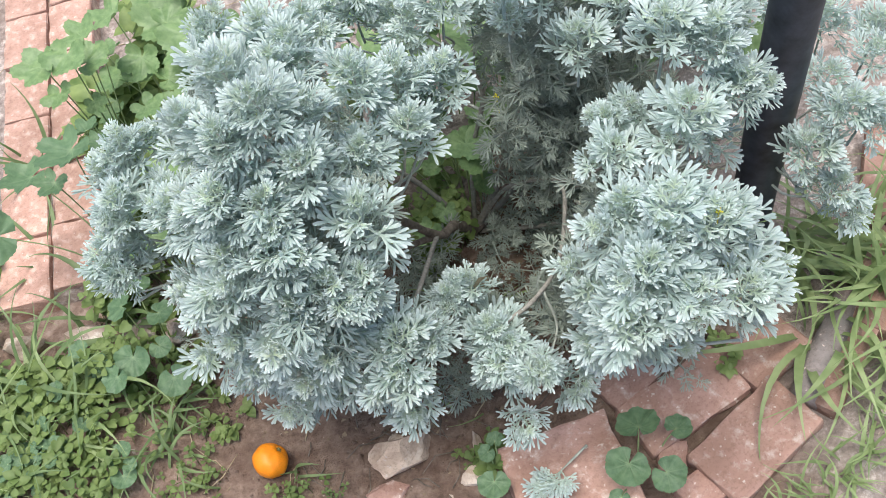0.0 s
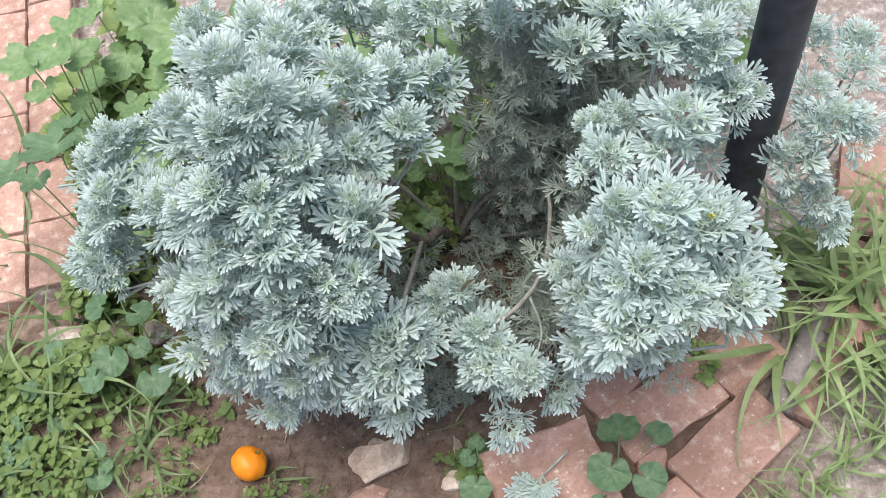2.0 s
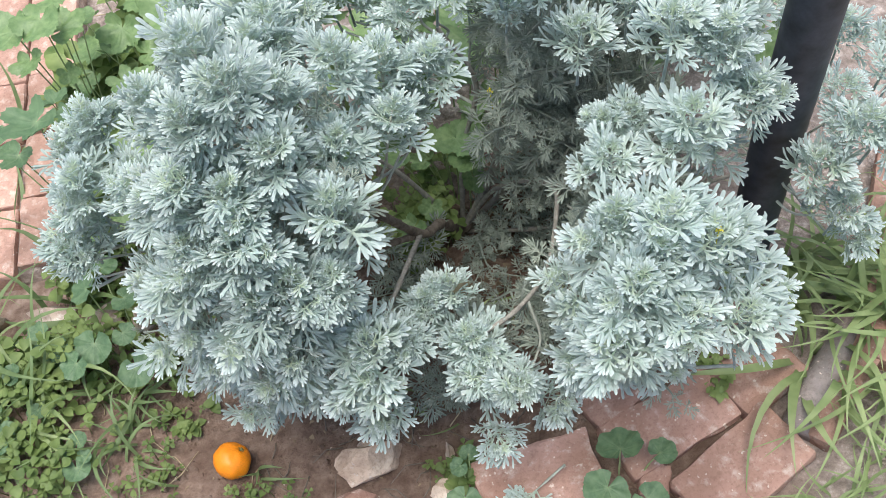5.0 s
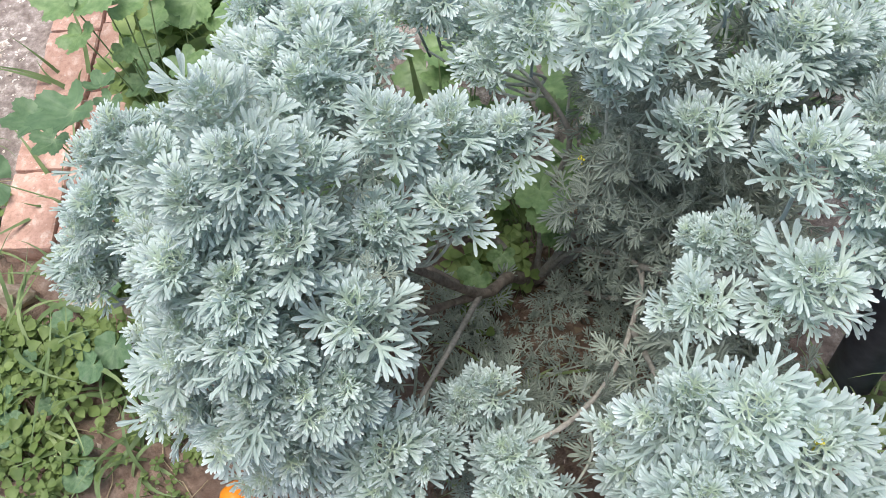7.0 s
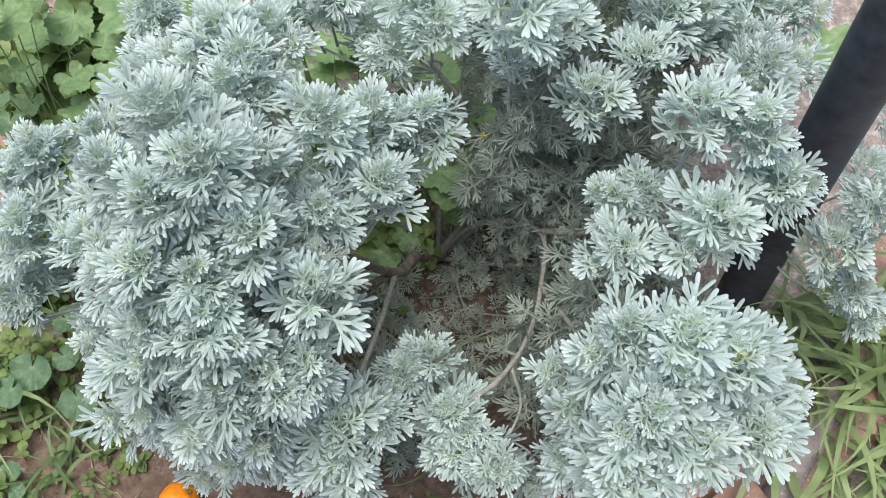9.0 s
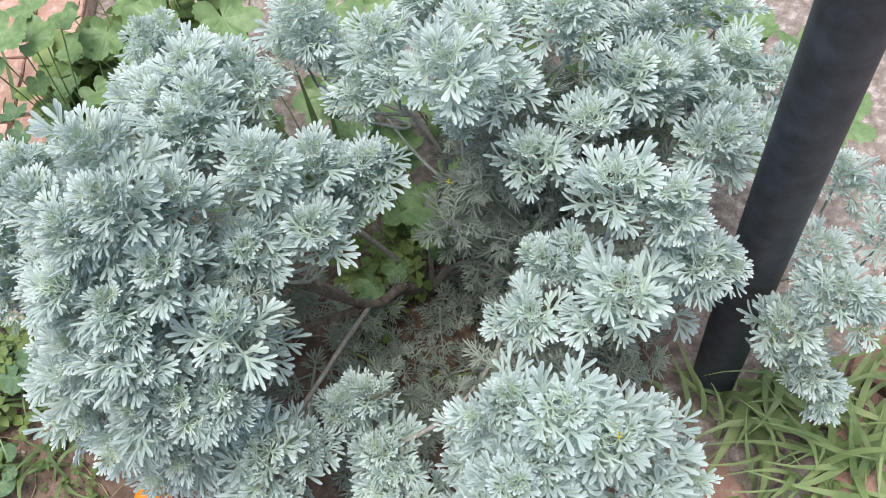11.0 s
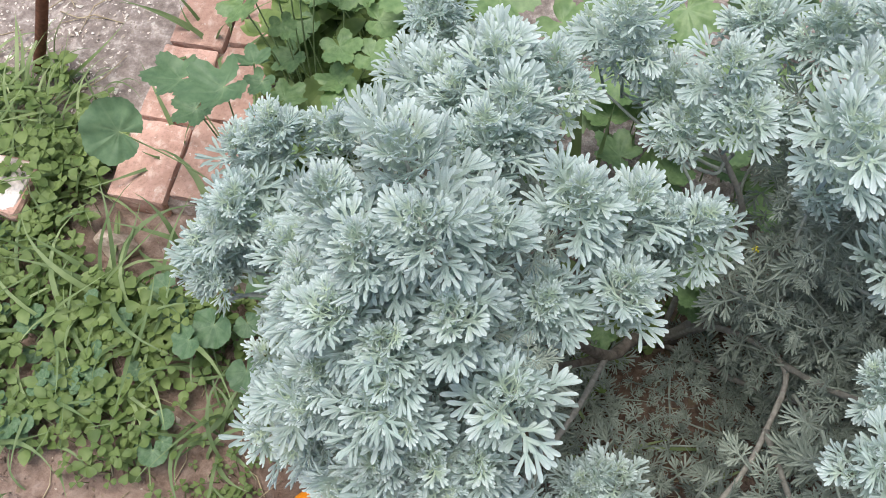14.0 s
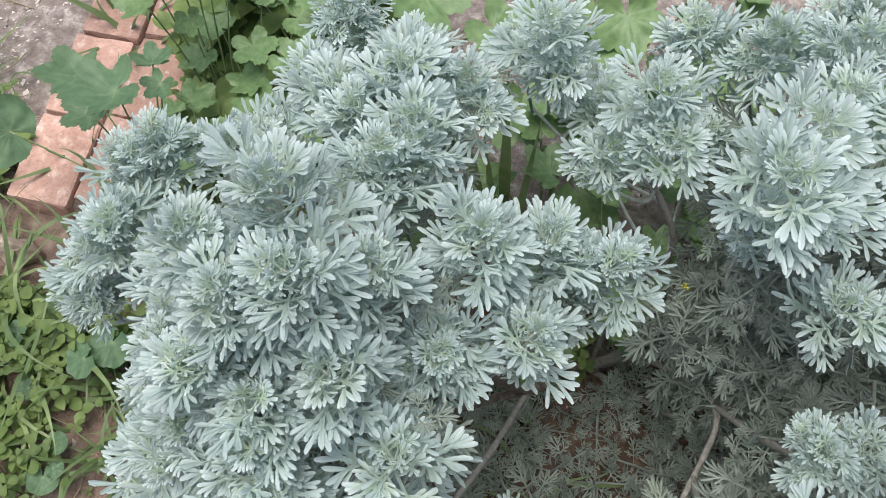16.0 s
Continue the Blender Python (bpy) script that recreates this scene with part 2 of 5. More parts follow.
class Soup:
    """Verts and faces gathered for one mesh."""

    def __init__(self):
        self.v, self.f, self.y, self.e = [], [], [], []

    def add(self, verts, faces, young=0.0, tip_light=None):
        n = len(self.v)
        self.v.extend(verts)
        self.f.extend([tuple(i + n for i in q) for q in faces])
        self.y.extend([young] * len(verts) if isinstance(young, (int, float)) else young)
        self.e.extend(tip_light or [0.0] * len(verts))

    def put(self, other, m, young=0.0):
        self.add([tuple(m @ Vector(p)) for p in other.v], other.f, young, other.e)

    def tube(self, pts, radii, sides=6):
        pts = [Vector(p) for p in pts]
        vs, fs = [], []
        side = None
        for i, p in enumerate(pts):
            d = (pts[min(i + 1, len(pts) - 1)] - pts[max(i - 1, 0)]).normalized()
            side = (side - d * side.dot(d)).normalized() if side else d.orthogonal().normalized()
            up = d.cross(side)
            for k in range(sides):
                a = 2 * math.pi * k / sides
                vs.append(tuple(p + radii[i] * (math.cos(a) * side + math.sin(a) * up)))
        for i in range(len(pts) - 1):
            for k in range(sides):
                a, b = i * sides + k, i * sides + (k + 1) % sides
                fs.append((a, b, b + sides, a + sides))
        fs.append(tuple(range(sides))[::-1])
        fs.append(tuple(range((len(pts) - 1) * sides, len(pts) * sides)))
        self.add(vs, fs)

    def mesh(self, name, mat, young=False):
        return mesh_of(name, self.v, self.f, mat, True, self.y if young else None, self.e if young else None)


def spline(ctrl, steps=8):
    """Points on a smooth curve through the control points."""
    c = [Vector(p) for p in ctrl]
    c = [2 * c[0] - c[1]] + c + [2 * c[-1] - c[-2]]
    out = []
    for i in range(1, len(c) - 2):
        for s in range(steps):
            t = s / steps
            out.append(0.5 * (2 * c[i] + (c[i + 1] - c[i - 1]) * t + (2 * c[i - 1] - 5 * c[i] + 4 * c[i + 1] - c[i + 2]) * t * t
                              + (3 * c[i] - c[i - 1] - 3 * c[i + 1] + c[i + 2]) * t ** 3))
    out.append(c[-2])
    return out


def aim(at, axis, spin=0.0, size=1.0):
    """A pose at a place with z along axis, turned about it."""
    q = Vector(axis).normalized().to_track_quat("Z", "Y").to_matrix().to_4x4()
    return Matrix.Translation(at) @ q @ Matrix.Rotation(spin, 4, "Z") @ Matrix.Scale(size, 4)


# ---- ground ----
def gz(x, y):
    """Height of the soil."""
    near = math.exp(-((x * x + (y - 1.4) ** 2) / 9.0))
    h = 0.012 * noise.noise((x * 2.2, y * 2.2, 0.3)) + 0.006 * noise.noise((x * 9, y * 9, 2.0)) + 0.003 * noise.noise((x * 27, y * 27, 5.0))
    bank = max(0.0, 1 - ((x - 0.45) / 0.55) ** 2) * max(0.0, 1 - ((y - 1.06) / 0.30) ** 2)
    return h * near + 0.034 * min(1.0, 1.6 * bank) * (0.75 + 0.5 * noise.noise((x * 12, y * 12, 8.0)))


def build_ground():
    n = 230
    axis = [math.sinh(4.6 * (2 * i / n - 1)) / math.sinh(4.6) * 80 for i in range(n + 1)]
    verts = [(x, y + 1.4, gz(x, y + 1.4)) for y in axis for x in axis]
    faces = [(j * (n + 1) + i, j * (n + 1) + i + 1, (j + 1) * (n + 1) + i + 1, (j + 1) * (n + 1) + i) for j in range(n) for i in range(n)]
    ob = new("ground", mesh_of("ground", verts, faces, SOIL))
    tagged(ob, "reddish brown garden soil, damp and crumbly", "ground", kind="structure")
    return ob


build_ground()


# ---- pavers, stones, pipe ----
def box_mesh(name, sx, sy, sz, mat, worn=0.006, seed=0):
    """A paver: rounded edges, chipped corners, its foot at z = 0."""
    rnd = random.Random(seed)
    bm = bmesh.new()
    bmesh.ops.create_cube(bm, size=1.0)
    bmesh.ops.scale(bm, vec=(sx, sy, sz), verts=bm.verts)
    bmesh.ops.translate(bm, vec=(0, 0, sz / 2), verts=bm.verts)
    bmesh.ops.subdivide_edges(bm, edges=list(bm.edges), cuts=4, use_grid_fill=True)
    bmesh.ops.bevel(bm, geom=[e for e in bm.edges if len(e.link_faces) == 2 and e.link_faces[0].normal.dot(e.link_faces[1].normal) < 0.5], offset=worn, segments=2, profile=0.6, affect="EDGES")
    for v in bm.verts:
        k = noise.noise((v.co.x * 30 + seed, v.co.y * 30, v.co.z * 30)) * worn * 0.9
        v.co += Vector((rnd.uniform(-1, 1), rnd.uniform(-1, 1), rnd.uniform(-0.6, 0.3))) * worn * 0.16 + v.normal * k
    me = bpy.data.meshes.new(name)
    bm.to_mesh(me)
    bm.free()
    me.materials.append(mat)
    return me


def paver(x, y, turn, label, length=0.205, width=0.105, height=0.055, lift=0.0, tip=(0, 0), seed=1, mat=None):
    me = box_mesh("paver", length, width, height, mat or PAVER, 0.006, seed)
    return solid("paver", me, None, pose(x, y, lift, tip[0], tip[1], turn), label, "paver", "loose pavers edging the bed")


paver(0.190, 1.082, 6, "weathered red concrete paver lying on damp soil", 0.19, 0.18, 0.06, 0, (0, 1), 3)
paver(0.490, 1.070, 29, "dusty red paver with pale scuffs at the bed edge", 0.195, 0.11, 0.055, 0.004, (0, -1), 4)
paver(0.405, 1.168, 20, "red paver half hidden under silver foliage", 0.2, 0.10, 0.05, 0, (2, 0), 5)
paver(0.356, 1.080, 70, "small broken red paver wedged between others", 0.055, 0.045, 0.045, 0, (3, 2), 6)
paver(0.385, 1.018, 25, "chipped red paver partly buried in soil", 0.075, 0.06, 0.045, 0, (2, 3), 7)
paver(0.560, 1.215, 28, "red paver under the silver bush beside grass", 0.13, 0.1, 0.05, 0, (0, 2), 8)
paver(0.675, 1.165, 45, "pinkish red paver among long grass blades", 0.2, 0.065, 0.055, 0, (0, 0), 9)
paver(0.80, 1.275, 48, "pinkish red paver among long grass blades", 0.2, 0.1, 0.055, 0, (0, 2), 10)
paver(0.90, 1.475, 62, "red paver at the edge of the grassy bed", 0.2, 0.1, 0.055, 0, (0, -2), 11)
paver(0.325, 1.228, 30, "brown paver piece in the shade of the bush", 0.1, 0.07, 0.05, 0, (4, 0), 12)


def build_round_edging():
    """A grey half-buried length of pipe between the pavers."""
    s = Soup()
    pts = [(0.585, 1.112, 0.036), (0.635, 1.165, 0.04), (0.69, 1.222, 0.04), (0.74, 1.28, 0.036)]
    s.tube(spline(pts, 4), [0.026] * 13, 14)
    solid("edging_pipe", s.mesh("edging_pipe", PIPE_GREY), None, Matrix(), "dusty grey concrete edging piece half sunk among grass", "garden edging")


build_round_edging()


def build_path():
    """A two-row paver path with open joints beside the bed."""
    base = thing("path", (-0.655, 2.6, 0), "sunlit pink concrete paver path two bricks wide", "path", kind="structure")
    s = Soup()
    s.add([(-0.105, -0.91, -0.03), (0.105, -0.91, -0.03), (0.105, 2.0, -0.03), (-0.105, 2.0, -0.03),
           (-0.105, -0.91, 0.036), (0.105, -0.91, 0.036), (0.105, 2.0, 0.036), (-0.105, 2.0, 0.036)],
          [(4, 5, 6, 7), (0, 1, 5, 4), (1, 2, 6, 5), (2, 3, 7, 6), (3, 0, 4, 7)])
    part("bedding", s.mesh("bedding", SOIL), None, base, "dark soil bedding under the pavers")
    rnd = random.Random(4)
    meshes = [box_mesh("brick", 0.099, 0.152, 0.055, PATH_PAVER, 0.005, k) for k in range(3)]
    for col, x in enumerate((-0.0535, 0.0535)):
        for r in range(18):
            y = -0.842 + 0.157 * r + (0.014 if col else 0.0)
            part("brick", meshes[rnd.randrange(3)], None, base, "", pose(x + rnd.uniform(-0.003, 0.003), y, -0.006 + rnd.uniform(-0.003, 0.003),
                 rnd.uniform(-1, 1), rnd.uniform(-1, 1), rnd.uniform(-1, 1) + 180 * rnd.randrange(2)))
    return base


build_path()


def stone_mesh(name, sx, sy, sz, mat, seed, cuts=2, rough=0.45):
    bm = bmesh.new()
    bmesh.ops.create_icosphere(bm, subdivisions=cuts, radius=1.0)
    rnd = random.Random(seed)
    planes = [(Vector((rnd.uniform(-1, 1), rnd.uniform(-1, 1), rnd.uniform(-0.4, 1))).normalized(), rnd.uniform(0.42, 0.75)) for _ in range(12)]
    for v in bm.verts:
        for n, d in planes:
            k = v.co.dot(n)
            if k > d:
                v.co -= n * (k - d)
        v.co *= 1 + rough * 0.2 * noise.noise(v.co * 2.3 + Vector((seed, 0, 0))) + rough * 0.1 * noise.noise(v.co * 7 + Vector((seed, 0, 0)))
        v.co.x *= sx
        v.co.y *= sy
        v.co.z *= sz
    me = bpy.data.meshes.new(name)
    bm.to_mesh(me)
    bm.free()
    me.materials.append(mat)
    return me


def stone(x, y, sx, sy, sz, label, seed, mat=None, sink=0.25, turn=0):
    return solid("stone", stone_mesh("stone", sx, sy, sz, mat or ROCK, seed, 4), None,
                 pose(x, y, gz(x, y) + sz * (0.7 - sink), 0, 0, turn), label, "stone", "stones in the bed")


stone(-0.077, 1.203, 0.078, 0.05, 0.055, "angular pale beige limestone chunk on damp soil", 7, PALE_STONE, turn=8)
stone(-0.098, 1.150, 0.045, 0.03, 0.018, "flat brown stone sunk into the soil", 5, PAVER)
stone(0.040, 1.140, 0.028, 0.02, 0.02, "small crumbly grey stone beside a paver", 8)
stone(0.060, 1.190, 0.008, 0.03, 0.022, "thin pale stone shard standing in soil", 9)
stone(-0.075, 1.245, 0.016, 0.014, 0.012, "small yellowish stone behind a larger one", 11)
stone(-0.60, 1.605, 0.075, 0.03, 0.034, "rough pale pink stone half under weeds", 14, PALE_BLOCK, 0.4, -12)
stone(-0.712, 1.607, 0.05, 0.035, 0.04, "grey rounded edging stone by the path end", 15, ROCK, 0.35)
stone(-0.50, 1.575, 0.05, 0.028, 0.034, "pale weathered stone under silver foliage", 16, PALE_BLOCK, 0.4, 10)
stone(-0.43, 1.56, 0.04, 0.03, 0.05, "pale pinkish stone in the shade of the bush", 17, PALE_BLOCK, 0.35)


def build_end_block():
    base = thing("kerb_block", (-1.003, 1.668, gz(-1.003, 1.668) - 0.012), "white-topped pinkish concrete kerb block among weeds", "kerb block")
    part("body", box_mesh("body", 0.24, 0.10, 0.082, PATH_PAVER, 0.008, 21), None, base, "", pose(0, 0, 0, 0, 0, -4))
    part("whitewash", box_mesh("whitewash", 0.232, 0.092, 0.008, WHITEWASH, 0.003, 22), None, base, "chalky white painted top", pose(0, 0, 0.077, 0, 0, -4))
    return base


build_end_block()


def build_pipe():
    base = thing("black_pipe", (0.612, 1.431, -0.02), "thick upright black plastic pipe beside the bush", "pipe")
    s = Soup()
    pts = [(0, 0, -0.05), (0.0, 0.0, 0.3), (0.003, 0.0, 0.7), (0.008, 0.002, 1.1), (0.012, 0.004, 1.6)]
    s.tube(spline(pts, 5), [PIPE_R] * 21, 28)
    part("pipe_wall", s.mesh("pipe_wall", BLACK), None, base)
    c = Soup()
    c.tube([(0.012, 0.004, 1.585), (0.012, 0.004, 1.615)], [PIPE_R + 0.004] * 2, 28)
    part("end_cap", c.mesh("end_cap", BLACK), None, base)
    return base


PIPE_R = 0.035
build_pipe()


def build_stake():
    s = Soup()
    s.tube(spline([(0, 0, -0.1), (0.01, 0.0, 0.25), (-0.01, 0.01, 0.8)], 5), [0.011] * 11, 8)
    solid("rusty_stake", s.mesh("rusty_stake", RUST), None, pose(-1.012, 1.93, 0, -4, 24, 0), "thin rusty iron stake standing in bare ground", "stake")


build_stake()


def build_orange():
    base = thing("orange", (-0.287, 1.255, 0.0), "bright mandarin orange with pitted peel on soil", "orange")
    bm = bmesh.new()
    bmesh.ops.create_uvsphere(bm, u_segments=40, v_segments=24, radius=0.031)
    for v in bm.verts:
        p = v.co.normalized()
        a = math.atan2(p.y, p.x)
        top = max(0.0, p.z)
        v.co *= 1 + 0.034 * (abs(math.cos(3.5 * a + p.z)) ** 0.6 - 0.6) * (0.45 + 0.55 * top) + 0.05 * noise.noise(p * 1.9) + 0.02 * noise.noise(p * 5)
        v.co.z *= 0.9
        v.co.z -= 0.004 * math.exp(-((p.x ** 2 + p.y ** 2) / 0.03)) * (1 if p.z > 0 else -0.6)
    m = pose(0, 0, 0.030 + gz(-0.287, 1.255), -20, 52, 0)
    part("peel", bm, PEEL, base, "", m)
    s = Soup()
    for k in range(5):
        a = 2 * math.pi * k / 5
        s.add([(0, 0, 0.0262), (0.0045 * math.cos(a - 0.4), 0.0045 * math.sin(a - 0.4), 0.0268), (0.006 * math.cos(a), 0.006 * math.sin(a), 0.0266),
               (0.0045 * math.cos(a + 0.4), 0.0045 * math.sin(a + 0.4), 0.0268)], [(0, 1, 2, 3)])
    s.tube([(0, 0, 0.024), (0, 0, 0.029)], [0.0022, 0.0018], 6)
    part("calyx", s.mesh("calyx", CALYX), None, base, "dry green star-shaped calyx", m)


build_orange()


# ---- silver wormwood ----
def leaf_soup(rnd, fat=1.0, bend=0.5, cup=0.3, wild=1.0, curl=-0.6, fine=True, tip=1.0):
    """A deeply cut leaf of unit length along +y, its upper face to +z, with blunt round-ended lobes."""
    s = Soup()
    rings = ((0, 0.52), (0.4, 0.78), (0.74, 1.0), (0.92, 0.8), (1.0, 0.36)) if fine else ((0, 0.55), (0.78, 1.0), (1.0, 0.42))

    def lobe(x, y, a, length, width):
        dx, dy = math.sin(a), math.cos(a)
        vs, fs = [], []
        lift = rnd.uniform(-0.05, 0.07) * wild
        for t, w in rings:
            cx, cy = x + dx * length * t, y + dy * length * t
            hw = width * w * 0.5
            up = lift * t * t
            vs += [(cx - dy * hw, cy + dx * hw, 0.016 * w + up), (cx, cy, -0.014 * w + up), (cx + dy * hw, cy - dx * hw, 0.016 * w + up)]
        for i in range(len(rings) - 1):
            for k in (0, 1):
                q = i * 3 + k
                fs.append((q, q + 3, q + 4, q + 1))
        # the painted tip highlight grows towards the lobe's end and sides
        s.add(vs, fs, 0.0, sum(([tip * (0.9 * t * t + 0.1), tip * 0.7 * t * t, tip * (0.9 * t * t + 0.1)] for t, _ in rings), []))

    def strip(x0, y0, x1, y1, w):
        d = Vector((x1 - x0, y1 - y0)).normalized()
        px, py = -d.y * w / 2, d.x * w / 2
        s.add([(x0 + px, y0 + py, 0.004), (x0, y0, -0.012), (x0 - px, y0 - py, 0.004), (x1 + px, y1 + py, 0.004), (x1, y1, -0.012), (x1 - px, y1 - py, 0.004)],
              [(0, 3, 4, 1), (1, 4, 5, 2)])

    w = 0.077 * fat
    strip(0, 0, 0, 0.38, 0.042)
    strip(0, 0.38, 0, 0.66, 0.06 * fat)
    segs = [(0.35, 68, 0.15, 0.25, (-26, 0, 24)), (0.47, 36, 0.18, 0.30, (-24, -1, 20)), (0.35, -68, 0.15, 0.25, (-24, 0, 26)), (0.47, -36, 0.18, 0.30, (-20, 1, 24)), (0.57, 0, 0.13, 0.32, (-25, 0, 25))]
    for y0, deg, arm, lob, sides in segs:
        a = radians(deg + rnd.uniform(-9, 9) * wild)
        arm *= rnd.uniform(0.8, 1.2)
        ex, ey = math.sin(a) * arm, y0 + math.cos(a) * arm
        strip(0, y0, ex, ey, 0.066 * fat)
        for da in sides:
            lobe(ex, ey, a + radians(da + rnd.uniform(-7, 7) * wild), lob * rnd.uniform(0.72, 1.15), w * rnd.uniform(0.82, 1.15))
        if abs(deg) > 20 and rnd.random() < 0.8:
            sgn = 1 if deg > 0 else -1
            lobe(ex * 0.5, y0 + (ey - y0) * 0.5, a + sgn * radians(42), lob * rnd.uniform(0.6, 0.9), w * 0.9)
    out = []
    for x, y, z in s.v:
        z += cup * x * x + 0.03 * noise.noise((x * 4, y * 4, bend * 7)) * wild
        cy = cz = 0.0
        for i in range(8):
            a = bend * (i + 0.5) / 8 * y + curl * ((i + 0.5) / 8 * y) ** 2
            cy, cz = cy + math.cos(a) * y / 8, cz + math.sin(a) * y / 8
        a = bend * y + curl * y * y
        out.append((x, cy - z * math.sin(a), cz + z * math.cos(a)))
    s.t = [min(1.0, max(0.0, (math.hypot(x, y) - 0.35) / 0.5)) for x, y, z in s.v]
    s.v = out
    s.y = [0.0] * len(s.v)
    return s


rnd = random.Random(11)
# full painted tip highlight on young leaves, little on the low, overshadowed ones
LEAF_YOUNG = [leaf_soup(rnd, 0.98, b, 0.45, 1.2, -0.8) for b in (0.45, 0.2, 0.3)]
LEAF_FULL = [leaf_soup(rnd, 0.9, b, c, 1.5, -0.45, tip=0.55) for b, c in ((0.35, 0.3), (0.1, 0.15), (0.6, 0.4), (0.45, 0.5), (-0.1, 0.3))]
LEAF_LOW = [leaf_soup(rnd, 0.82, b, c, 1.5, -0.3, False, 0.1) for b, c in ((-0.3, 0.25), (-0.6, 0.1), (-0.1, 0.35), (-0.4, -0.1))]
LEAF_OLD = [leaf_soup(rnd, 0.72, b, c, 1.2, -0.4, False) for b, c in ((-0.2, 0.1), (-0.5, 0.1), (0.1, 0.2))]
LEAF_MESH = []
for l in LEAF_FULL:
    l.y = [0.42 - 0.42 * t for t in l.t]
    LEAF_MESH.append(l.mesh("leaf", SILVER, True))
YOUNG_MESH = []
for l in LEAF_YOUNG:
    l.y = [0.85 - 0.6 * t for t in l.t]
    YOUNG_MESH.append(l.mesh("leaf", SILVER, True))


def rosette_layout(rnd, count, spread=100.0, size=0.06, gap=0.004):
    """Poses and ages of the leaves of one shoot along z: young and upright at its tip, old and spread further down."""
    rows = []
    turn = rnd.uniform(0, 6.28)
    for i in range(count):
        k = i / (count - 1)
        tilt = 12 + (spread - 12) * k ** 0.62 + rnd.gauss(0, 11)
        length = size * (0.50 + 0.56 * min(1.0, k * 1.5)) * rnd.uniform(0.78, 1.18)
        turn += 2.39996 + rnd.uniform(-0.4, 0.4)
        m = (Matrix.Translation((0, 0, 0.002 - gap * i - 0.004 * k)) @ Matrix.Rotation(turn, 4, "Z") @ Matrix.Rotation(radians(90 - tilt), 4, "X")
             @ Matrix.Rotation(rnd.uniform(-0.4, 0.4), 4, "Y") @ Matrix.Scale(length, 4))
        rows.append((m, k))
    return rows


def lower_leaves(rnd, count, size, start=0.026, gap=0.014):
    """Poses of the spaced, drooping leaves further down a shoot."""
    rows = []
    turn = rnd.uniform(0, 6.28)
    for i in range(count):
        k = i / max(1, count - 1)
        turn += 2.39996 + rnd.uniform(-0.5, 0.5)
        tilt = 50 + 34 * k + rnd.gauss(0, 15)
        rows.append(Matrix.Translation((0, 0, -start - gap * i)) @ Matrix.Rotation(turn, 4, "Z") @ Matrix.Rotation(radians(90 - tilt), 4, "X")
                    @ Matrix.Rotation(rnd.uniform(-0.5, 0.5), 4, "Y") @ Matrix.Scale(size * rnd.uniform(0.85, 1.2), 4))
    return rows


def shoot_stem(s):
    s.tube([(0, 0, -0.12), (0.002, 0, -0.06), (0, 0, 0.0)], [0.0024, 0.0021, 0.0012], 5)


def shoot_mesh(rnd, count, spread, size, mat, sides=2, lower=9):
    """A leafy shoot: its rosette, the side heads beside it and the drooping leaves below."""
    s = Soup()
    heads = [(Matrix(), count, size)]
    turn = rnd.uniform(0, 6.28)
    for j in range(sides):
        a = turn + j * rnd.uniform(2.0, 3.4)
        off = rnd.uniform(0.026, 0.038)
        heads.append((aim((off * math.cos(a), off * math.sin(a), rnd.uniform(-0.03, -0.008)), (math.cos(a) * 0.6, math.sin(a) * 0.6, 1.0), rnd.uniform(0, 6.28)), 10, size * rnd.uniform(0.7, 0.86)))
    for head, number, length in heads:
        for m, k in rosette_layout(rnd, number, spread, length, 0.0032):
            src = rnd.choice(LEAF_YOUNG if k < 0.45 else LEAF_FULL)
            g = max(0.0, 0.9 - 1.5 * k)
            s.put(src, head @ m, [min(1.0, g * (1 - 0.7 * t) + 0.42 * (1 - t)) for t in src.t])
    for m in lower_leaves(rnd, lower, size * 1.06):
        src = rnd.choice(LEAF_LOW)
        s.put(src, m, [0.3 * (1 - t) for t in src.t])
    shoot_stem(s)
    return s.mesh("shoot", mat, True)


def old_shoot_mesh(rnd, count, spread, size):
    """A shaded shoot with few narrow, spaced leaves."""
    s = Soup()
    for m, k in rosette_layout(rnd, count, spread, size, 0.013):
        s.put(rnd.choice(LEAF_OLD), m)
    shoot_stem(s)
    return s.mesh("old_shoot", OLD_SHADED_SILVER)


SHOOTS = [shoot_mesh(rnd, c, sp, sz, SILVER, sd, lo) for c, sp, sz, sd, lo in (
    (22, 62, 0.056, 2, 5), (23, 70, 0.055, 2, 5), (24, 58, 0.057, 2, 4), (24, 66, 0.058, 1, 6), (27, 72, 0.060, 1, 5), (22, 60, 0.054, 3, 4), (26, 70, 0.060, 1, 5), (23, 64, 0.056, 2, 5))]
FILL_SHOOTS = [shoot_mesh(rnd, 15, sp, sz, SILVER, 0, 5) for sp, sz in ((84, 0.056), (78, 0.060), (90, 0.058))]
OPEN_SHOOTS = [shoot_mesh(rnd, c, sp, sz, SILVER, sd, 1) for c, sp, sz, sd in ((14, 78, 0.060, 0), (15, 72, 0.058, 1), (13, 84, 0.062, 0), (16, 74, 0.056, 1))]
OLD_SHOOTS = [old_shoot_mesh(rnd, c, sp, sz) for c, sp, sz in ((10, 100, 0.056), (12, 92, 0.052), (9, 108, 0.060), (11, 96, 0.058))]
SHOOT_STEM = Soup()
shoot_stem(SHOOT_STEM)
SHOOT_STEM = SHOOT_STEM.mesh("shoot", TWIG)

# the bush forks low over the soil into limbs, each with its shoots
FORK = Vector((0.155, 1.605, 0.04))
BACK = Matrix.Translation(-FORK)
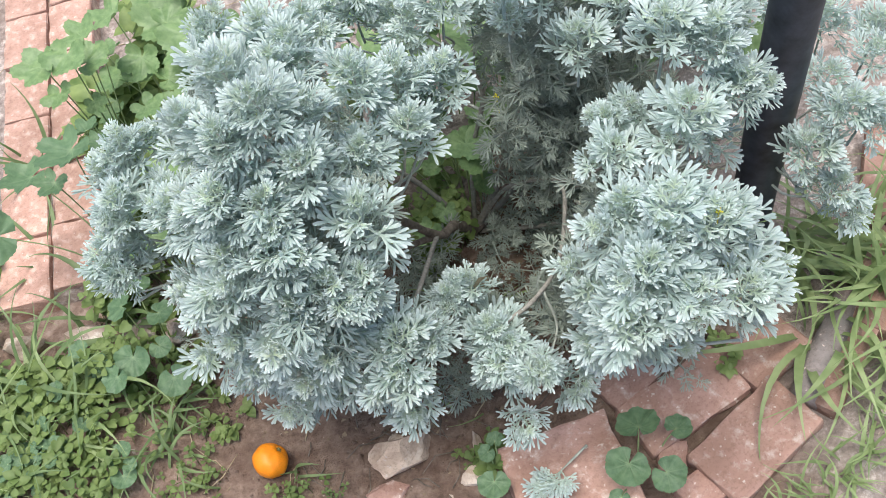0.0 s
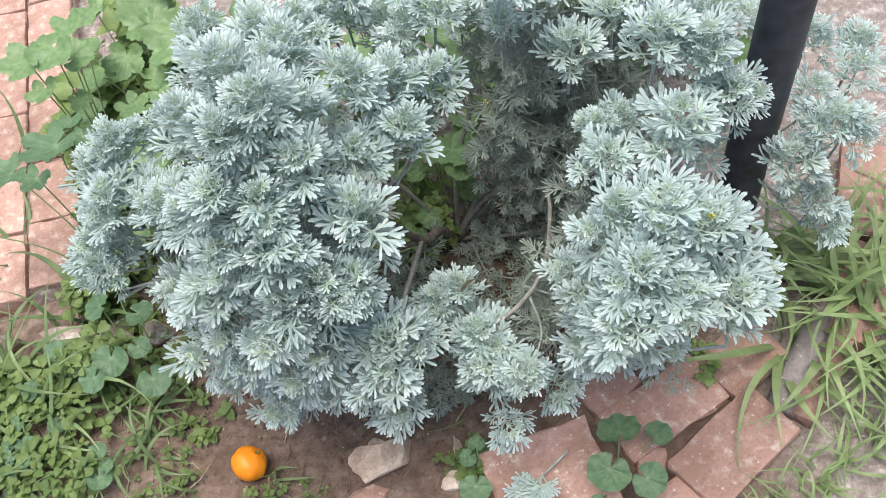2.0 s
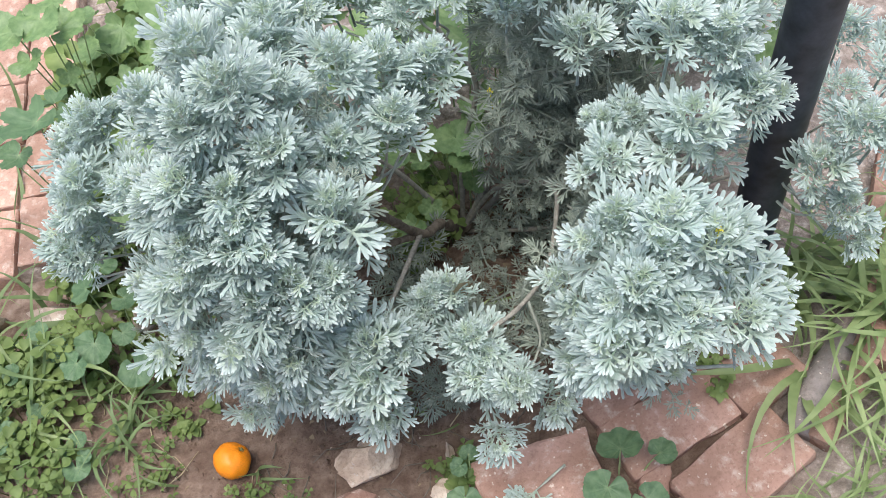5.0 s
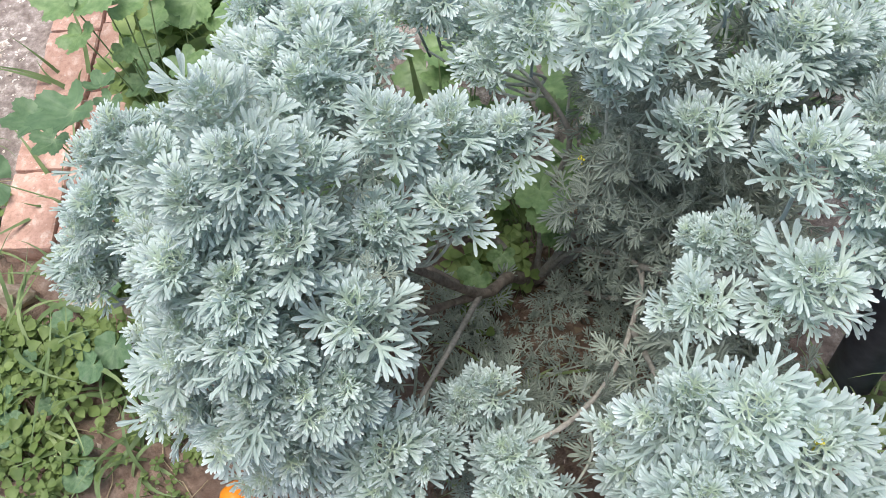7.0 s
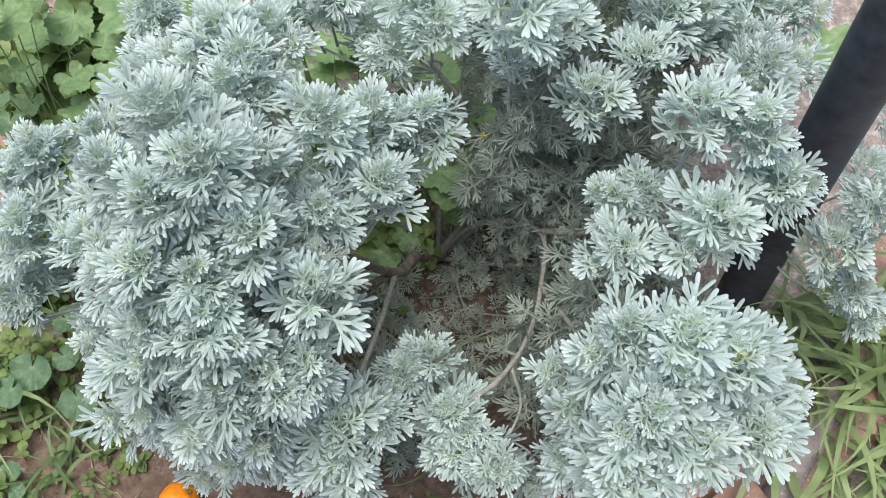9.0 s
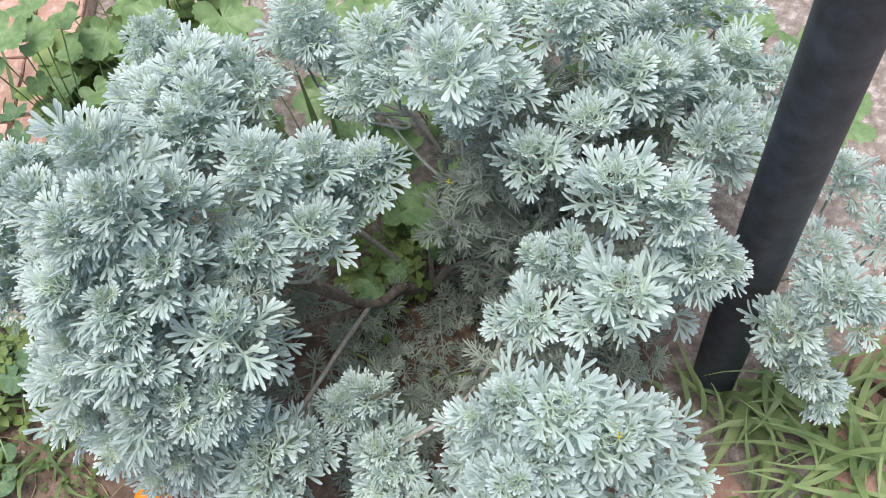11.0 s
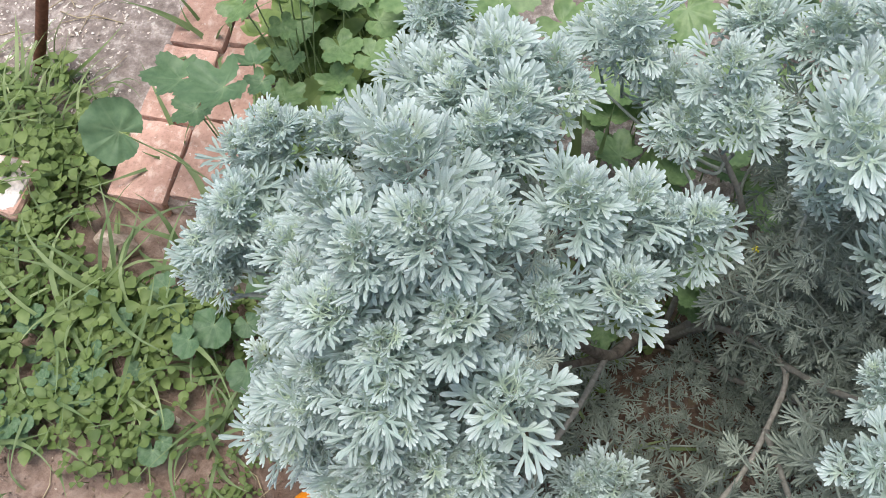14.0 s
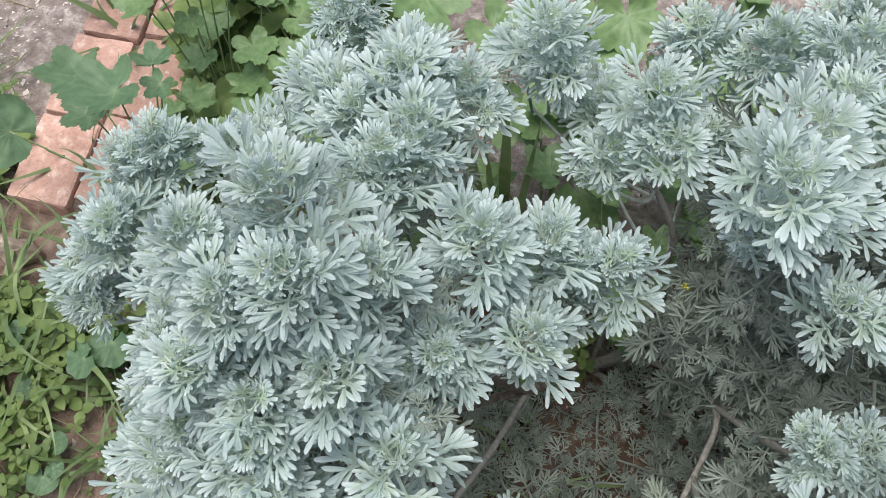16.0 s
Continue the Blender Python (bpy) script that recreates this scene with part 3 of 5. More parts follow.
bush_rnd = random.Random(5)
PLACED = []
LEAF_PARTS = [0]


def in_hollow(p):
    """The open, shaded middle of the bush."""
    return p.z < 0.62 and math.hypot(p.x - 0.20, p.y - 1.44) < 0.215 or p.z < 0.5 and math.hypot(p.x - 0.13, p.y - 1.62) < 0.13


def limb(bush, ctrl, thick, thin, mat, fork=True):
    line = spline(([tuple(FORK - Vector((0, 0, 0.03)))] if fork else []) + ctrl, 6)
    n = len(line)
    s = Soup()
    s.tube(line, [(thick + (thin - thick) * i / (n - 1)) * (1 + 0.12 * math.sin(i * 2.1)) for i in range(n)], 8)
    part("branch", s.mesh("branch", mat), None, bush, "", BACK)
    return line


def twig(bush, foot, low):
    r = bush_rnd
    pts = spline([tuple(foot), tuple((foot + low) / 2 + Vector((r.uniform(-0.02, 0.02), r.uniform(-0.02, 0.02), -0.02))), tuple(low)], 4)
    s = Soup()
    s.tube(pts, [0.0028 - 0.0010 * i / 8 for i in range(9)], 5)
    part("twig", s.mesh("twig", TWIG), None, bush, "", BACK)


def bough(bush, ctrl, heart, tips, fill=1, thick=0.006, thin=0.003, mat=None, single=False, lean=0.36, old_fill=0.0, fork=True, open_share=0.0, hang=0.06):
    """A limb with its shoots at the tips (x, y, z[, size]), and sparser ones behind them."""
    r = bush_rnd
    line = limb(bush, ctrl, thick, thin, mat or GREY_BARK, fork)
    n = len(line)
    heart = Vector(heart)
    every = [(Vector(t[:3]), t[3] if len(t) > 3 else 1.0, None) for t in tips]
    for t in tips:
        for _ in range(fill):
            d = Vector((r.gauss(0, 1), r.gauss(0, 1), r.gauss(0, 0.5) - 1.0)).normalized()
            inward = (heart - Vector(t[:3])).normalized()
            p = Vector(t[:3]) + (d + inward * 0.8).normalized() * r.uniform(0.06, 0.11)
            if p.z > 0.2 and not in_hollow(p) and all((p - q).length > 0.05 for q, _, _ in every + PLACED):
                every.append((p, r.uniform(0.75, 1.0), Vector(t[:3]) - Vector((0, 0, 0.1))))
    for p, size, foot in every:
        out = (p - heart).normalized()
        axis = out * (lean if foot is None else 0.6) + Vector((0, 0, 0.85 if foot is None else 0.7)) + Vector((r.uniform(-1, 1), r.uniform(-1, 1), r.uniform(-1, 1))) * 0.14
        if p.z < heart.z + hang:
            axis = Vector((out.x, out.y, 0)).normalized() * 0.7 + Vector((r.uniform(-0.15, 0.15), -0.05, 0.5))
        axis.normalize()
        at = p + axis * 0.008
        size *= r.uniform(0.92, 1.1)
        m = BACK @ aim(at, axis, r.uniform(0, 6.28), size)
        if foot is None and single and LEAF_PARTS[0] < 290:
            ob = part("shoot", SHOOT_STEM, None, bush, "", m)
            for lm, k in rosette_layout(r, 24, 68, 0.059, 0.0033):
                part("leaf", YOUNG_MESH[r.randrange(3)] if k < 0.4 else LEAF_MESH[r.randrange(len(LEAF_MESH))], None, ob, "", lm)
            for lm in lower_leaves(r, 5, 0.06):
                part("leaf", LEAF_MESH[r.randrange(len(LEAF_MESH))], None, ob, "", lm)
            LEAF_PARTS[0] += 29
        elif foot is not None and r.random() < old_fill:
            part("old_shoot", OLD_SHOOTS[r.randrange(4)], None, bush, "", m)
        elif foot is not None:
            part("shoot", FILL_SHOOTS[r.randrange(3)], None, bush, "", m)
        elif r.random() < open_share or p.z < heart.z + hang:
            part("shoot", OPEN_SHOOTS[r.randrange(4)], None, bush, "", m)
        else:
            part("shoot", SHOOTS[r.randrange(len(SHOOTS))], None, bush, "", m)
        low = at - axis * 0.11 * size
        if foot is None:
            foot = sorted(line[n // 3:], key=lambda q: (q - (at - axis * 0.14)).length)[r.randrange(2)]
        twig(bush, foot, low)
    PLACED.extend(every)


def old_foliage(bush, count, low, high, axis, size=(0.75, 1.05), keep=None):
    """Thin grey shoots scattered in a box of the shaded inside."""
    r = bush_rnd
    for _ in range(count):
        p = Vector([r.uniform(a, b) for a, b in zip(low, high)])
        if keep and not keep(p):
            continue
        a = Vector(axis) + Vector((r.uniform(-0.6, 0.6), r.uniform(-0.6, 0.6), r.uniform(-0.4, 0.5)))
        part("old_shoot", OLD_SHOOTS[r.randrange(4)], None, bush, "", BACK @ aim(p, a, r.uniform(0, 6.28), r.uniform(*size)))
        if p.z > 0.3 and r.random() < 0.25:
            twig(bush, p - Vector((0, -0.05, 0.12)), p - a.normalized() * 0.09)


def build_bush():
    bush = thing("wormwood_bush", tuple(FORK), "bushy silver-grey wormwood with finely cut soft leaves", "shrub")
    trunk = Soup()
    trunk.tube(spline([(0.17, 1.63, -0.04), (0.165, 1.62, 0.01), tuple(FORK)], 4), [0.024] * 4 + [0.019] * 5, 9)
    part("trunk", trunk.mesh("trunk", BARK), None, bush, "gnarled brown woody base", BACK)
    # crown over the middle left
    bough(bush, [(0.12, 1.56, 0.12), (0.085, 1.498, 0.2), (0.02, 1.46, 0.36), (-0.04, 1.42, 0.52)], (-0.03, 1.45, 0.42), [
        (-0.106, 1.431, 0.775, 1.05), (-0.165, 1.394, 0.745), (-0.125, 1.352, 0.755), (-0.075, 1.365, 0.785, 0.95), (-0.036, 1.409, 0.715), (-0.048, 1.326, 0.70, 1.05),
        (0.037, 1.470, 0.671), (0.089, 1.503, 0.613), (0.118, 1.486, 0.555, 0.8), (0.090, 1.42, 0.605, 0.9), (0.150, 1.50, 0.60, 0.8),
        (-0.064, 1.533, 0.657), (0.02, 1.385, 0.62, 0.9), (-0.15, 1.315, 0.69, 0.9), (-0.10, 1.30, 0.68, 0.9), (-0.20, 1.34, 0.64, 0.9)], 2, 0.011, 0.004, BARK, True, old_fill=0.65)
    bough(bush, [(0.08, 1.62, 0.18), (-0.02, 1.62, 0.36)], (-0.05, 1.62, 0.34), [
        (-0.11, 1.60, 0.61, 0.9), (-0.075, 1.640, 0.62), (-0.020, 1.661, 0.591), (-0.045, 1.575, 0.645), (-0.191, 1.698, 0.504, 0.95), (-0.185, 1.783, 0.52, 0.95),
        (-0.14, 1.65, 0.56), (-0.22, 1.62, 0.50, 0.9), (-0.10, 1.76, 0.50, 0.9)], 1, 0.006, 0.003, lean=0.15, old_fill=0.8, open_share=0.4)
    bough(bush, [(0.06, 1.485, 0.26), (-0.08, 1.54, 0.32), (-0.19, 1.51, 0.37)], (-0.15, 1.53, 0.34), [
        (-0.315, 1.570, 0.545), (-0.330, 1.475, 0.535), (-0.372, 1.478, 0.455, 0.95), (-0.27, 1.50, 0.50, 0.95), (-0.36, 1.56, 0.50, 0.9),
        (-0.387, 1.438, 0.43, 0.8), (-0.31, 1.43, 0.35, 0.85), (-0.25, 1.43, 0.55, 0.95), (-0.24, 1.58, 0.54, 0.9)], 1, 0.006, 0.0035, BARK, lean=0.12, fork=False, old_fill=0.7)
    # front left, down to the soil
    bough(bush, [(0.085, 1.498, 0.2), (0.00, 1.42, 0.30), (-0.07, 1.34, 0.38)], (-0.07, 1.36, 0.36), [
        (-0.200, 1.277, 0.55), (-0.105, 1.262, 0.64, 1.05), (0.005, 1.290, 0.622, 1.15), (-0.106, 1.227, 0.555), (-0.143, 1.202, 0.51),
        (-0.165, 1.280, 0.615), (-0.02, 1.245, 0.55, 0.9), (-0.255, 1.334, 0.48, 0.9), (-0.20, 1.25, 0.47, 0.9), (-0.06, 1.235, 0.57, 0.9), (-0.21, 1.275, 0.37), (-0.19, 1.24, 0.40),
        (-0.13, 1.20, 0.40), (-0.185, 1.225, 0.27, 0.85), (-0.24, 1.285, 0.28, 0.85), (-0.09, 1.21, 0.44), (-0.11, 1.225, 0.30, 0.85)], 2, 0.006, 0.0035, BARK, True, fork=False, old_fill=0.5, open_share=0.35, hang=0.17)
    bough(bush, [(0.085, 1.498, 0.2), (0.062, 1.40, 0.285), (0.032, 1.32, 0.325), (0.005, 1.26, 0.345)], (0.0, 1.30, 0.30), [
        (-0.001, 1.214, 0.42, 1.05), (-0.008, 1.182, 0.385), (-0.077, 1.214, 0.35), (0.04, 1.23, 0.40, 0.9), (-0.01, 1.18, 0.27, 0.9), (-0.05, 1.20, 0.30, 0.8)], 0, 0.0042, 0.0032, GREY_BARK, True, fork=False, open_share=0.6)
    bough(bush, [(0.22, 1.58, 0.16), (0.30, 1.51, 0.245), (0.285, 1.42, 0.25), (0.25, 1.34, 0.27), (0.20, 1.275, 0.31), (0.15, 1.245, 0.32)], (0.14, 1.27, 0.24), [
        (0.115, 1.300, 0.365, 0.75), (0.082, 1.288, 0.37, 0.75), (0.130, 1.232, 0.345, 0.9), (0.129, 1.190, 0.315, 0.85), (0.177, 1.152, 0.34, 0.8), (0.14, 1.125, 0.23, 0.85), (0.23, 1.155, 0.26, 0.85), (0.18, 1.19, 0.26, 0.8)],
          0, 0.0042, 0.0032, open_share=0.6)
    # front right dome
    bough(bush, [(0.285, 1.42, 0.25), (0.305, 1.34, 0.30), (0.315, 1.26, 0.38), (0.33, 1.19, 0.46)], (0.34, 1.19, 0.38), [
        (0.306, 1.191, 0.635), (0.354, 1.170, 0.66), (0.339, 1.137, 0.645), (0.400, 1.150, 0.63), (0.477, 1.145, 0.485), (0.252, 1.205, 0.495, 0.75), (0.268, 1.160, 0.50, 0.85),
        (0.308, 1.103, 0.645), (0.292, 1.114, 0.51), (0.356, 1.085, 0.595), (0.252, 1.128, 0.44, 0.85), (0.43, 1.10, 0.53), (0.46, 1.125, 0.42, 0.9), (0.35, 1.10, 0.43, 0.9), (0.265, 1.12, 0.41, 0.9), (0.44, 1.17, 0.57)],
          1, 0.004, 0.0033, GREY_BARK, True, fork=False, old_fill=0.6, open_share=0.3, hang=0.12)
    bough(bush, [(0.30, 1.51, 0.245), (0.34, 1.46, 0.32), (0.39, 1.40, 0.44)], (0.40, 1.42, 0.40), [
        (0.423, 1.397, 0.69, 0.95), (0.480, 1.385, 0.675, 0.95), (0.525, 1.365, 0.59, 0.95), (0.425, 1.301, 0.64, 1.05), (0.350, 1.392, 0.54, 0.75), (0.330, 1.295, 0.605, 0.85),
        (0.507, 1.341, 0.61, 0.85), (0.385, 1.401, 0.53, 0.7), (0.49, 1.36, 0.48, 0.9)], 0, 0.0045, 0.0033, fork=False, open_share=0.5)
    # behind the hollow
    bough(bush, [(0.18, 1.64, 0.20), (0.216, 1.642, 0.362), (0.173, 1.669, 0.467)], (0.12, 1.69, 0.36), [
        (0.100, 1.764, 0.463, 0.9), (0.130, 1.640, 0.555, 0.9), (0.049, 1.739, 0.595), (0.160, 1.672, 0.62, 0.95), (0.180, 1.628, 0.595, 0.9), (0.048, 1.765, 0.52, 0.9),
        (0.11, 1.716, 0.51, 0.9), (0.01, 1.80, 0.48, 0.9), (0.223, 1.718, 0.481, 0.9)], 0, 0.005, 0.0035, lean=0.2, open_share=0.9)
    bough(bush, [(0.22, 1.60, 0.18), (0.257, 1.599, 0.366), (0.30, 1.58, 0.48)], (0.31, 1.60, 0.40), [
        (0.255, 1.531, 0.735, 1.05), (0.259, 1.547, 0.615, 0.6), (0.282, 1.601, 0.69), (0.341, 1.500, 0.59), (0.411, 1.535, 0.60, 0.85), (0.383, 1.648, 0.66), (0.313, 1.566, 0.645),
        (0.460, 1.616, 0.575), (0.405, 1.666, 0.665, 0.9), (0.327, 1.690, 0.625, 0.95)], 0, 0.0075, 0.0042, lean=0.2, open_share=0.85)
    bough(bush, [(0.28, 1.63, 0.14), (0.42, 1.72, 0.28)], (0.40, 1.74, 0.28), [
        (0.50, 1.72, 0.55), (0.36, 1.84, 0.52), (0.46, 1.80, 0.52), (0.60, 1.62, 0.48), (0.28, 1.84, 0.50), (0.55, 1.68, 0.50), (0.62, 1.74, 0.44), (0.52, 1.93, 0.42), (0.40, 1.98, 0.40),
        (0.641, 1.591, 0.46), (0.57, 1.54, 0.54), (0.64, 1.84, 0.42), (0.50, 1.62, 0.57), (0.56, 1.80, 0.49), (0.20, 1.86, 0.47), (0.70, 1.72, 0.42)], 1, 0.006, 0.003, old_fill=0.6, open_share=0.4)
    bough(bush, [(0.32, 1.52, 0.10), (0.50, 1.48, 0.20), (0.64, 1.42, 0.32)], (0.66, 1.42, 0.26), [
        (0.720, 1.525, 0.47, 0.9), (0.683, 1.420, 0.46, 0.85), (0.760, 1.439, 0.46, 0.9), (0.724, 1.362, 0.45, 0.9), (0.634, 1.347, 0.41, 0.9), (0.692, 1.364, 0.46, 0.9), (0.676, 1.313, 0.34, 0.85), (0.70, 1.30, 0.28, 0.75),
        (0.80, 1.50, 0.44, 0.9)], 0, 0.0042, 0.003, open_share=1.0)
    # one dry folded leaf
    fold = Soup()
    blade = [(0.0, 0, 0.0), (0.014, 0.006, 0.02), (0.017, 0.008, 0.045), (0.003, 0.002, 0.08), (-0.009, 0.004, 0.045), (-0.007, 0.003, 0.02)]
    fold.add(blade, [(0, 1, 2, 3), (0, 3, 4, 5)])
    part("dry_leaf", fold.mesh("dry_leaf", STRAW), None, bush, "pale dry folded leaf", BACK @ pose(0.130, 1.300, 0.325, 14, -6, 10))
    # tiny yellow flower buds
    for x, y, z in ((0.406, 1.15, 0.642), (0.522, 1.37, 0.595), (0.228, 1.572, 0.425)):
        buds = Soup()
        for k in range(7):
            a, d = k * 2.4, 0.0016 * math.sqrt(k)
            p = (d * math.cos(a), d * math.sin(a), 0.003 - 0.0012 * k)
            buds.tube([(p[0], p[1], p[2] - 0.002), p, (p[0], p[1], p[2] + 0.0022)], [0.0006, 0.0017, 0.0008], 6)
        buds.tube([(0.002, 0.004, -0.05), (0, 0, 0)], [0.001, 0.0008], 5)
        part("bud_cluster", buds.mesh("bud_cluster", YELLOW), None, bush, "tiny yellow-green flower buds", BACK @ Matrix.Translation((x, y, z)))
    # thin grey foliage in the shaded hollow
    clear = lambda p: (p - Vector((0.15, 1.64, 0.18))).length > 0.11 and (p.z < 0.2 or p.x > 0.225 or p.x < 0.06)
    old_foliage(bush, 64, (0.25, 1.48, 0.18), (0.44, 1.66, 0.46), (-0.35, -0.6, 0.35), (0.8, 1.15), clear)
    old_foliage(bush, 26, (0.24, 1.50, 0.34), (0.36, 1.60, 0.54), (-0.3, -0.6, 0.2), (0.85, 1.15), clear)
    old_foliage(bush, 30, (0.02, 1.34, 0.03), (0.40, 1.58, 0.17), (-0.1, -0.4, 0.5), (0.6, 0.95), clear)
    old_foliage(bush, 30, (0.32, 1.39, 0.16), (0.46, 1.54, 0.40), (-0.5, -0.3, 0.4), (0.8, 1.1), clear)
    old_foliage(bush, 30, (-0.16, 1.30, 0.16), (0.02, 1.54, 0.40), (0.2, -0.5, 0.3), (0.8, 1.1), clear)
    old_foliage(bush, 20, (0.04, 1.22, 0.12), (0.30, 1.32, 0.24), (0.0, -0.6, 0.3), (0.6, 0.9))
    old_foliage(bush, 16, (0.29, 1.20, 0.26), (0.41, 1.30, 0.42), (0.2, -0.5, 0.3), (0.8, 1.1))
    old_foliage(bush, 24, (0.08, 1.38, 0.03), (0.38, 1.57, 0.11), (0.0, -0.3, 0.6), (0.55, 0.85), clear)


build_bush()


# ---- green plants ----
def round_leaf_mesh(name, mat, lobes=7, depth=0.06, notch=0.75, teeth=0.03, seed=0, dish=0.25, stretch=1.0):
    """A rounded, lobed leaf of unit radius, its stalk end at the origin, spreading along +y."""
    rnd = random.Random(seed)
    n, rings = 60, 5
    verts, faces, vein = [(0, 0, 0)], [], [0.8]
    for r in range(1, rings + 1):
        for i in range(n):
            u = i / (n - 1) * 2 - 1
            a = u * math.pi * 0.94
            rad = 1 - depth * 2 * (1 - abs(math.cos(u * lobes * math.pi / 2))) * (0.3 + 0.7 * r / rings) + teeth * (1 if i % 2 else -1) * (1 if r == rings else 0)
            rad *= 1 - (1 - notch) * max(0.0, abs(u) - 0.6) / 0.4
            rad *= r / rings
            x, y = math.sin(a) * rad, (math.cos(a) * rad * 0.95 + 0.12 * rad) * (stretch if math.cos(a) > 0 else 1.0)
            z = dish * (r / rings) ** 2 * (0.4 + 0.25 * math.cos(a * lobes) + 0.3 * noise.noise((a, seed, 1))) + 0.10 * noise.noise((x * 2 + seed, y * 2, 0))
            near = abs(((u * lobes / 2 + 0.5) % 1.0) - 0.5)
            line = math.exp(-(near / 0.085) ** 2)
            z += -0.03 * line * (1 - 0.4 * r / rings) + 0.08 * noise.noise((x * 5 + seed, y * 5, 3)) * r / rings
            vein.append(0.34 * line * (1 - 0.6 * r / rings))
            verts.append((x, y, z))
    for i in range(n - 1):
        faces.append((0, 1 + i + 1, 1 + i))
        for r in range(rings - 1):
            a, b = 1 + r * n + i, 1 + (r + 1) * n + i
            faces.append((a, a + 1, b + 1, b))
    return mesh_of(name, verts, faces, mat, True, vein)


ROUND_LEAVES = [round_leaf_mesh("leaf", GREEN_DARK, 7, 0.03, 0.8, 0.015, k) for k in range(3)]
LOBED_LEAVES = [round_leaf_mesh("leaf", GREEN, 5, d, 0.78, 0.035, k + 5, 0.5, 1.15) for k, d in enumerate((0.12, 0.17, 0.15, 0.19))]
DEEP_LEAVES = [round_leaf_mesh("leaf", GREEN_DARK, 5, d, 0.8, 0.035, k + 15, 0.6, 1.15) for k, d in enumerate((0.17, 0.2))]


def leafy_plant(name, foot, leaves, meshes, label, category="mallow", group="", stem=GREEN_STEM):
    """A low plant: each leaf is (x, y, z, radius, heading) with a stalk from the foot. z is over the ground."""
    fx, fy = foot
    fz = gz(fx, fy)
    base = thing(name, (fx, fy, fz), label, category, group)
    rnd = random.Random(int(fx * 1000) + int(fy * 77))
    for x, y, z, r, heading, *whole in leaves:
        p = Vector((x - fx, y - fy, z))
        s = Soup()
        out = Vector((p.x, p.y, 0))
        near, mid = (0.12, 0.5) if z > 0.2 else (0.55, 0.72)
        s.tube(spline([tuple(out * near + Vector((0, 0, gz(fx + out.x * near, fy + out.y * near) - fz - 0.01))), tuple(out * mid + Vector((0, 0, 0.6 * p.z))), tuple(p)], 5), [0.0016] * 6 + [0.0012] * 5, 5)
        part("stalk", s.mesh("stalk", stem), None, base)
        m = (Matrix.Translation(p) @ Matrix.Rotation(radians(-heading), 4, "Z") @ Matrix.Rotation(rnd.uniform(-0.45, 0.15), 4, "X")
             @ Matrix.Rotation(rnd.uniform(-0.25, 0.25), 4, "Y") @ Matrix.Scale(r, 4))
        if whole:
            m = aim(p, (0.35, -0.75, 0.75), radians(heading), r)
        part("leaf", ROUND_LEAVES[0] if whole else meshes[rnd.randrange(len(meshes))], None, base, "", m)
    return base


leafy_plant("mallow_plant", (-0.47, 1.52), [(-0.485, 1.475, 0.10, 0.034, 200), (-0.515, 1.445, 0.10, 0.028, 230), (-0.415, 1.415, 0.10, 0.031, 160), (-0.59, 1.53, 0.07, 0.026, 260), (-0.43, 1.545, 0.11, 0.028, 120),
            (-0.50, 1.585, 0.10, 0.031, 300), (-0.52, 1.655, 0.10, 0.030, 330), (-0.555, 1.50, 0.07, 0.022, 250), (-0.44, 1.49, 0.09, 0.022, 140), (-0.46, 1.60, 0.13, 0.026, 20)],
            ROUND_LEAVES, "young mallow with round scalloped dark green leaves", group="mallow plants")
leafy_plant("mallow_plant", (-0.60, 1.45), [(-0.60, 1.40, 0.05, 0.018, 200), (-0.64, 1.47, 0.06, 0.02, 280), (-0.575, 1.49, 0.06, 0.017, 20), (-0.67, 1.42, 0.05, 0.016, 250)],
            ROUND_LEAVES, "small round-leaved mallow seedling among clover", group="mallow plants")
leafy_plant("mallow_plant", (-0.48, 1.70), [(-0.437, 1.676, 0.44, 0.050, 235), (-0.498, 1.68, 0.37, 0.030, 215), (-0.575, 1.77, 0.295, 0.046, 250),
            (-0.650, 1.683, 0.27, 0.052, 60, 1), (-0.409, 1.718, 0.4, 0.022, 200), (-0.428, 1.744, 0.4, 0.028, 330)],
            DEEP_LEAVES, "tall mallow with lobed wavy green leaves", group="mallow plants")
leafy_plant("mallow_plant", (-0.45, 1.87), [(-0.479, 1.865, 0.45, 0.043, 270), (-0.433, 1.869, 0.46, 0.041, 200), (-0.461, 1.816, 0.43, 0.031, 190), (-0.413, 1.921, 0.44, 0.041, 330),
            (-0.412, 1.870, 0.43, 0.037, 60), (-0.430, 1.846, 0.36, 0.022, 150), (-0.410, 1.953, 0.36, 0.033, 20)],
            LOBED_LEAVES, "tall mallow with broad light green lobed leaves", group="mallow plants")
leafy_plant("mallow_plant", (-0.43, 1.72), [(-0.46, 1.69, 0.20, 0.024, 220), (-0.42, 1.70, 0.24, 0.028, 120), (-0.45, 1.74, 0.22, 0.026, 300), (-0.42, 1.77, 0.28, 0.03, 30), (-0.40, 1.65, 0.2, 0.026, 150),
            (-0.47, 1.65, 0.14, 0.024, 190), (-0.47, 1.78, 0.22, 0.026, 320)], LOBED_LEAVES, "leafy green mallow crowding against the silver bush", group="mallow plants")
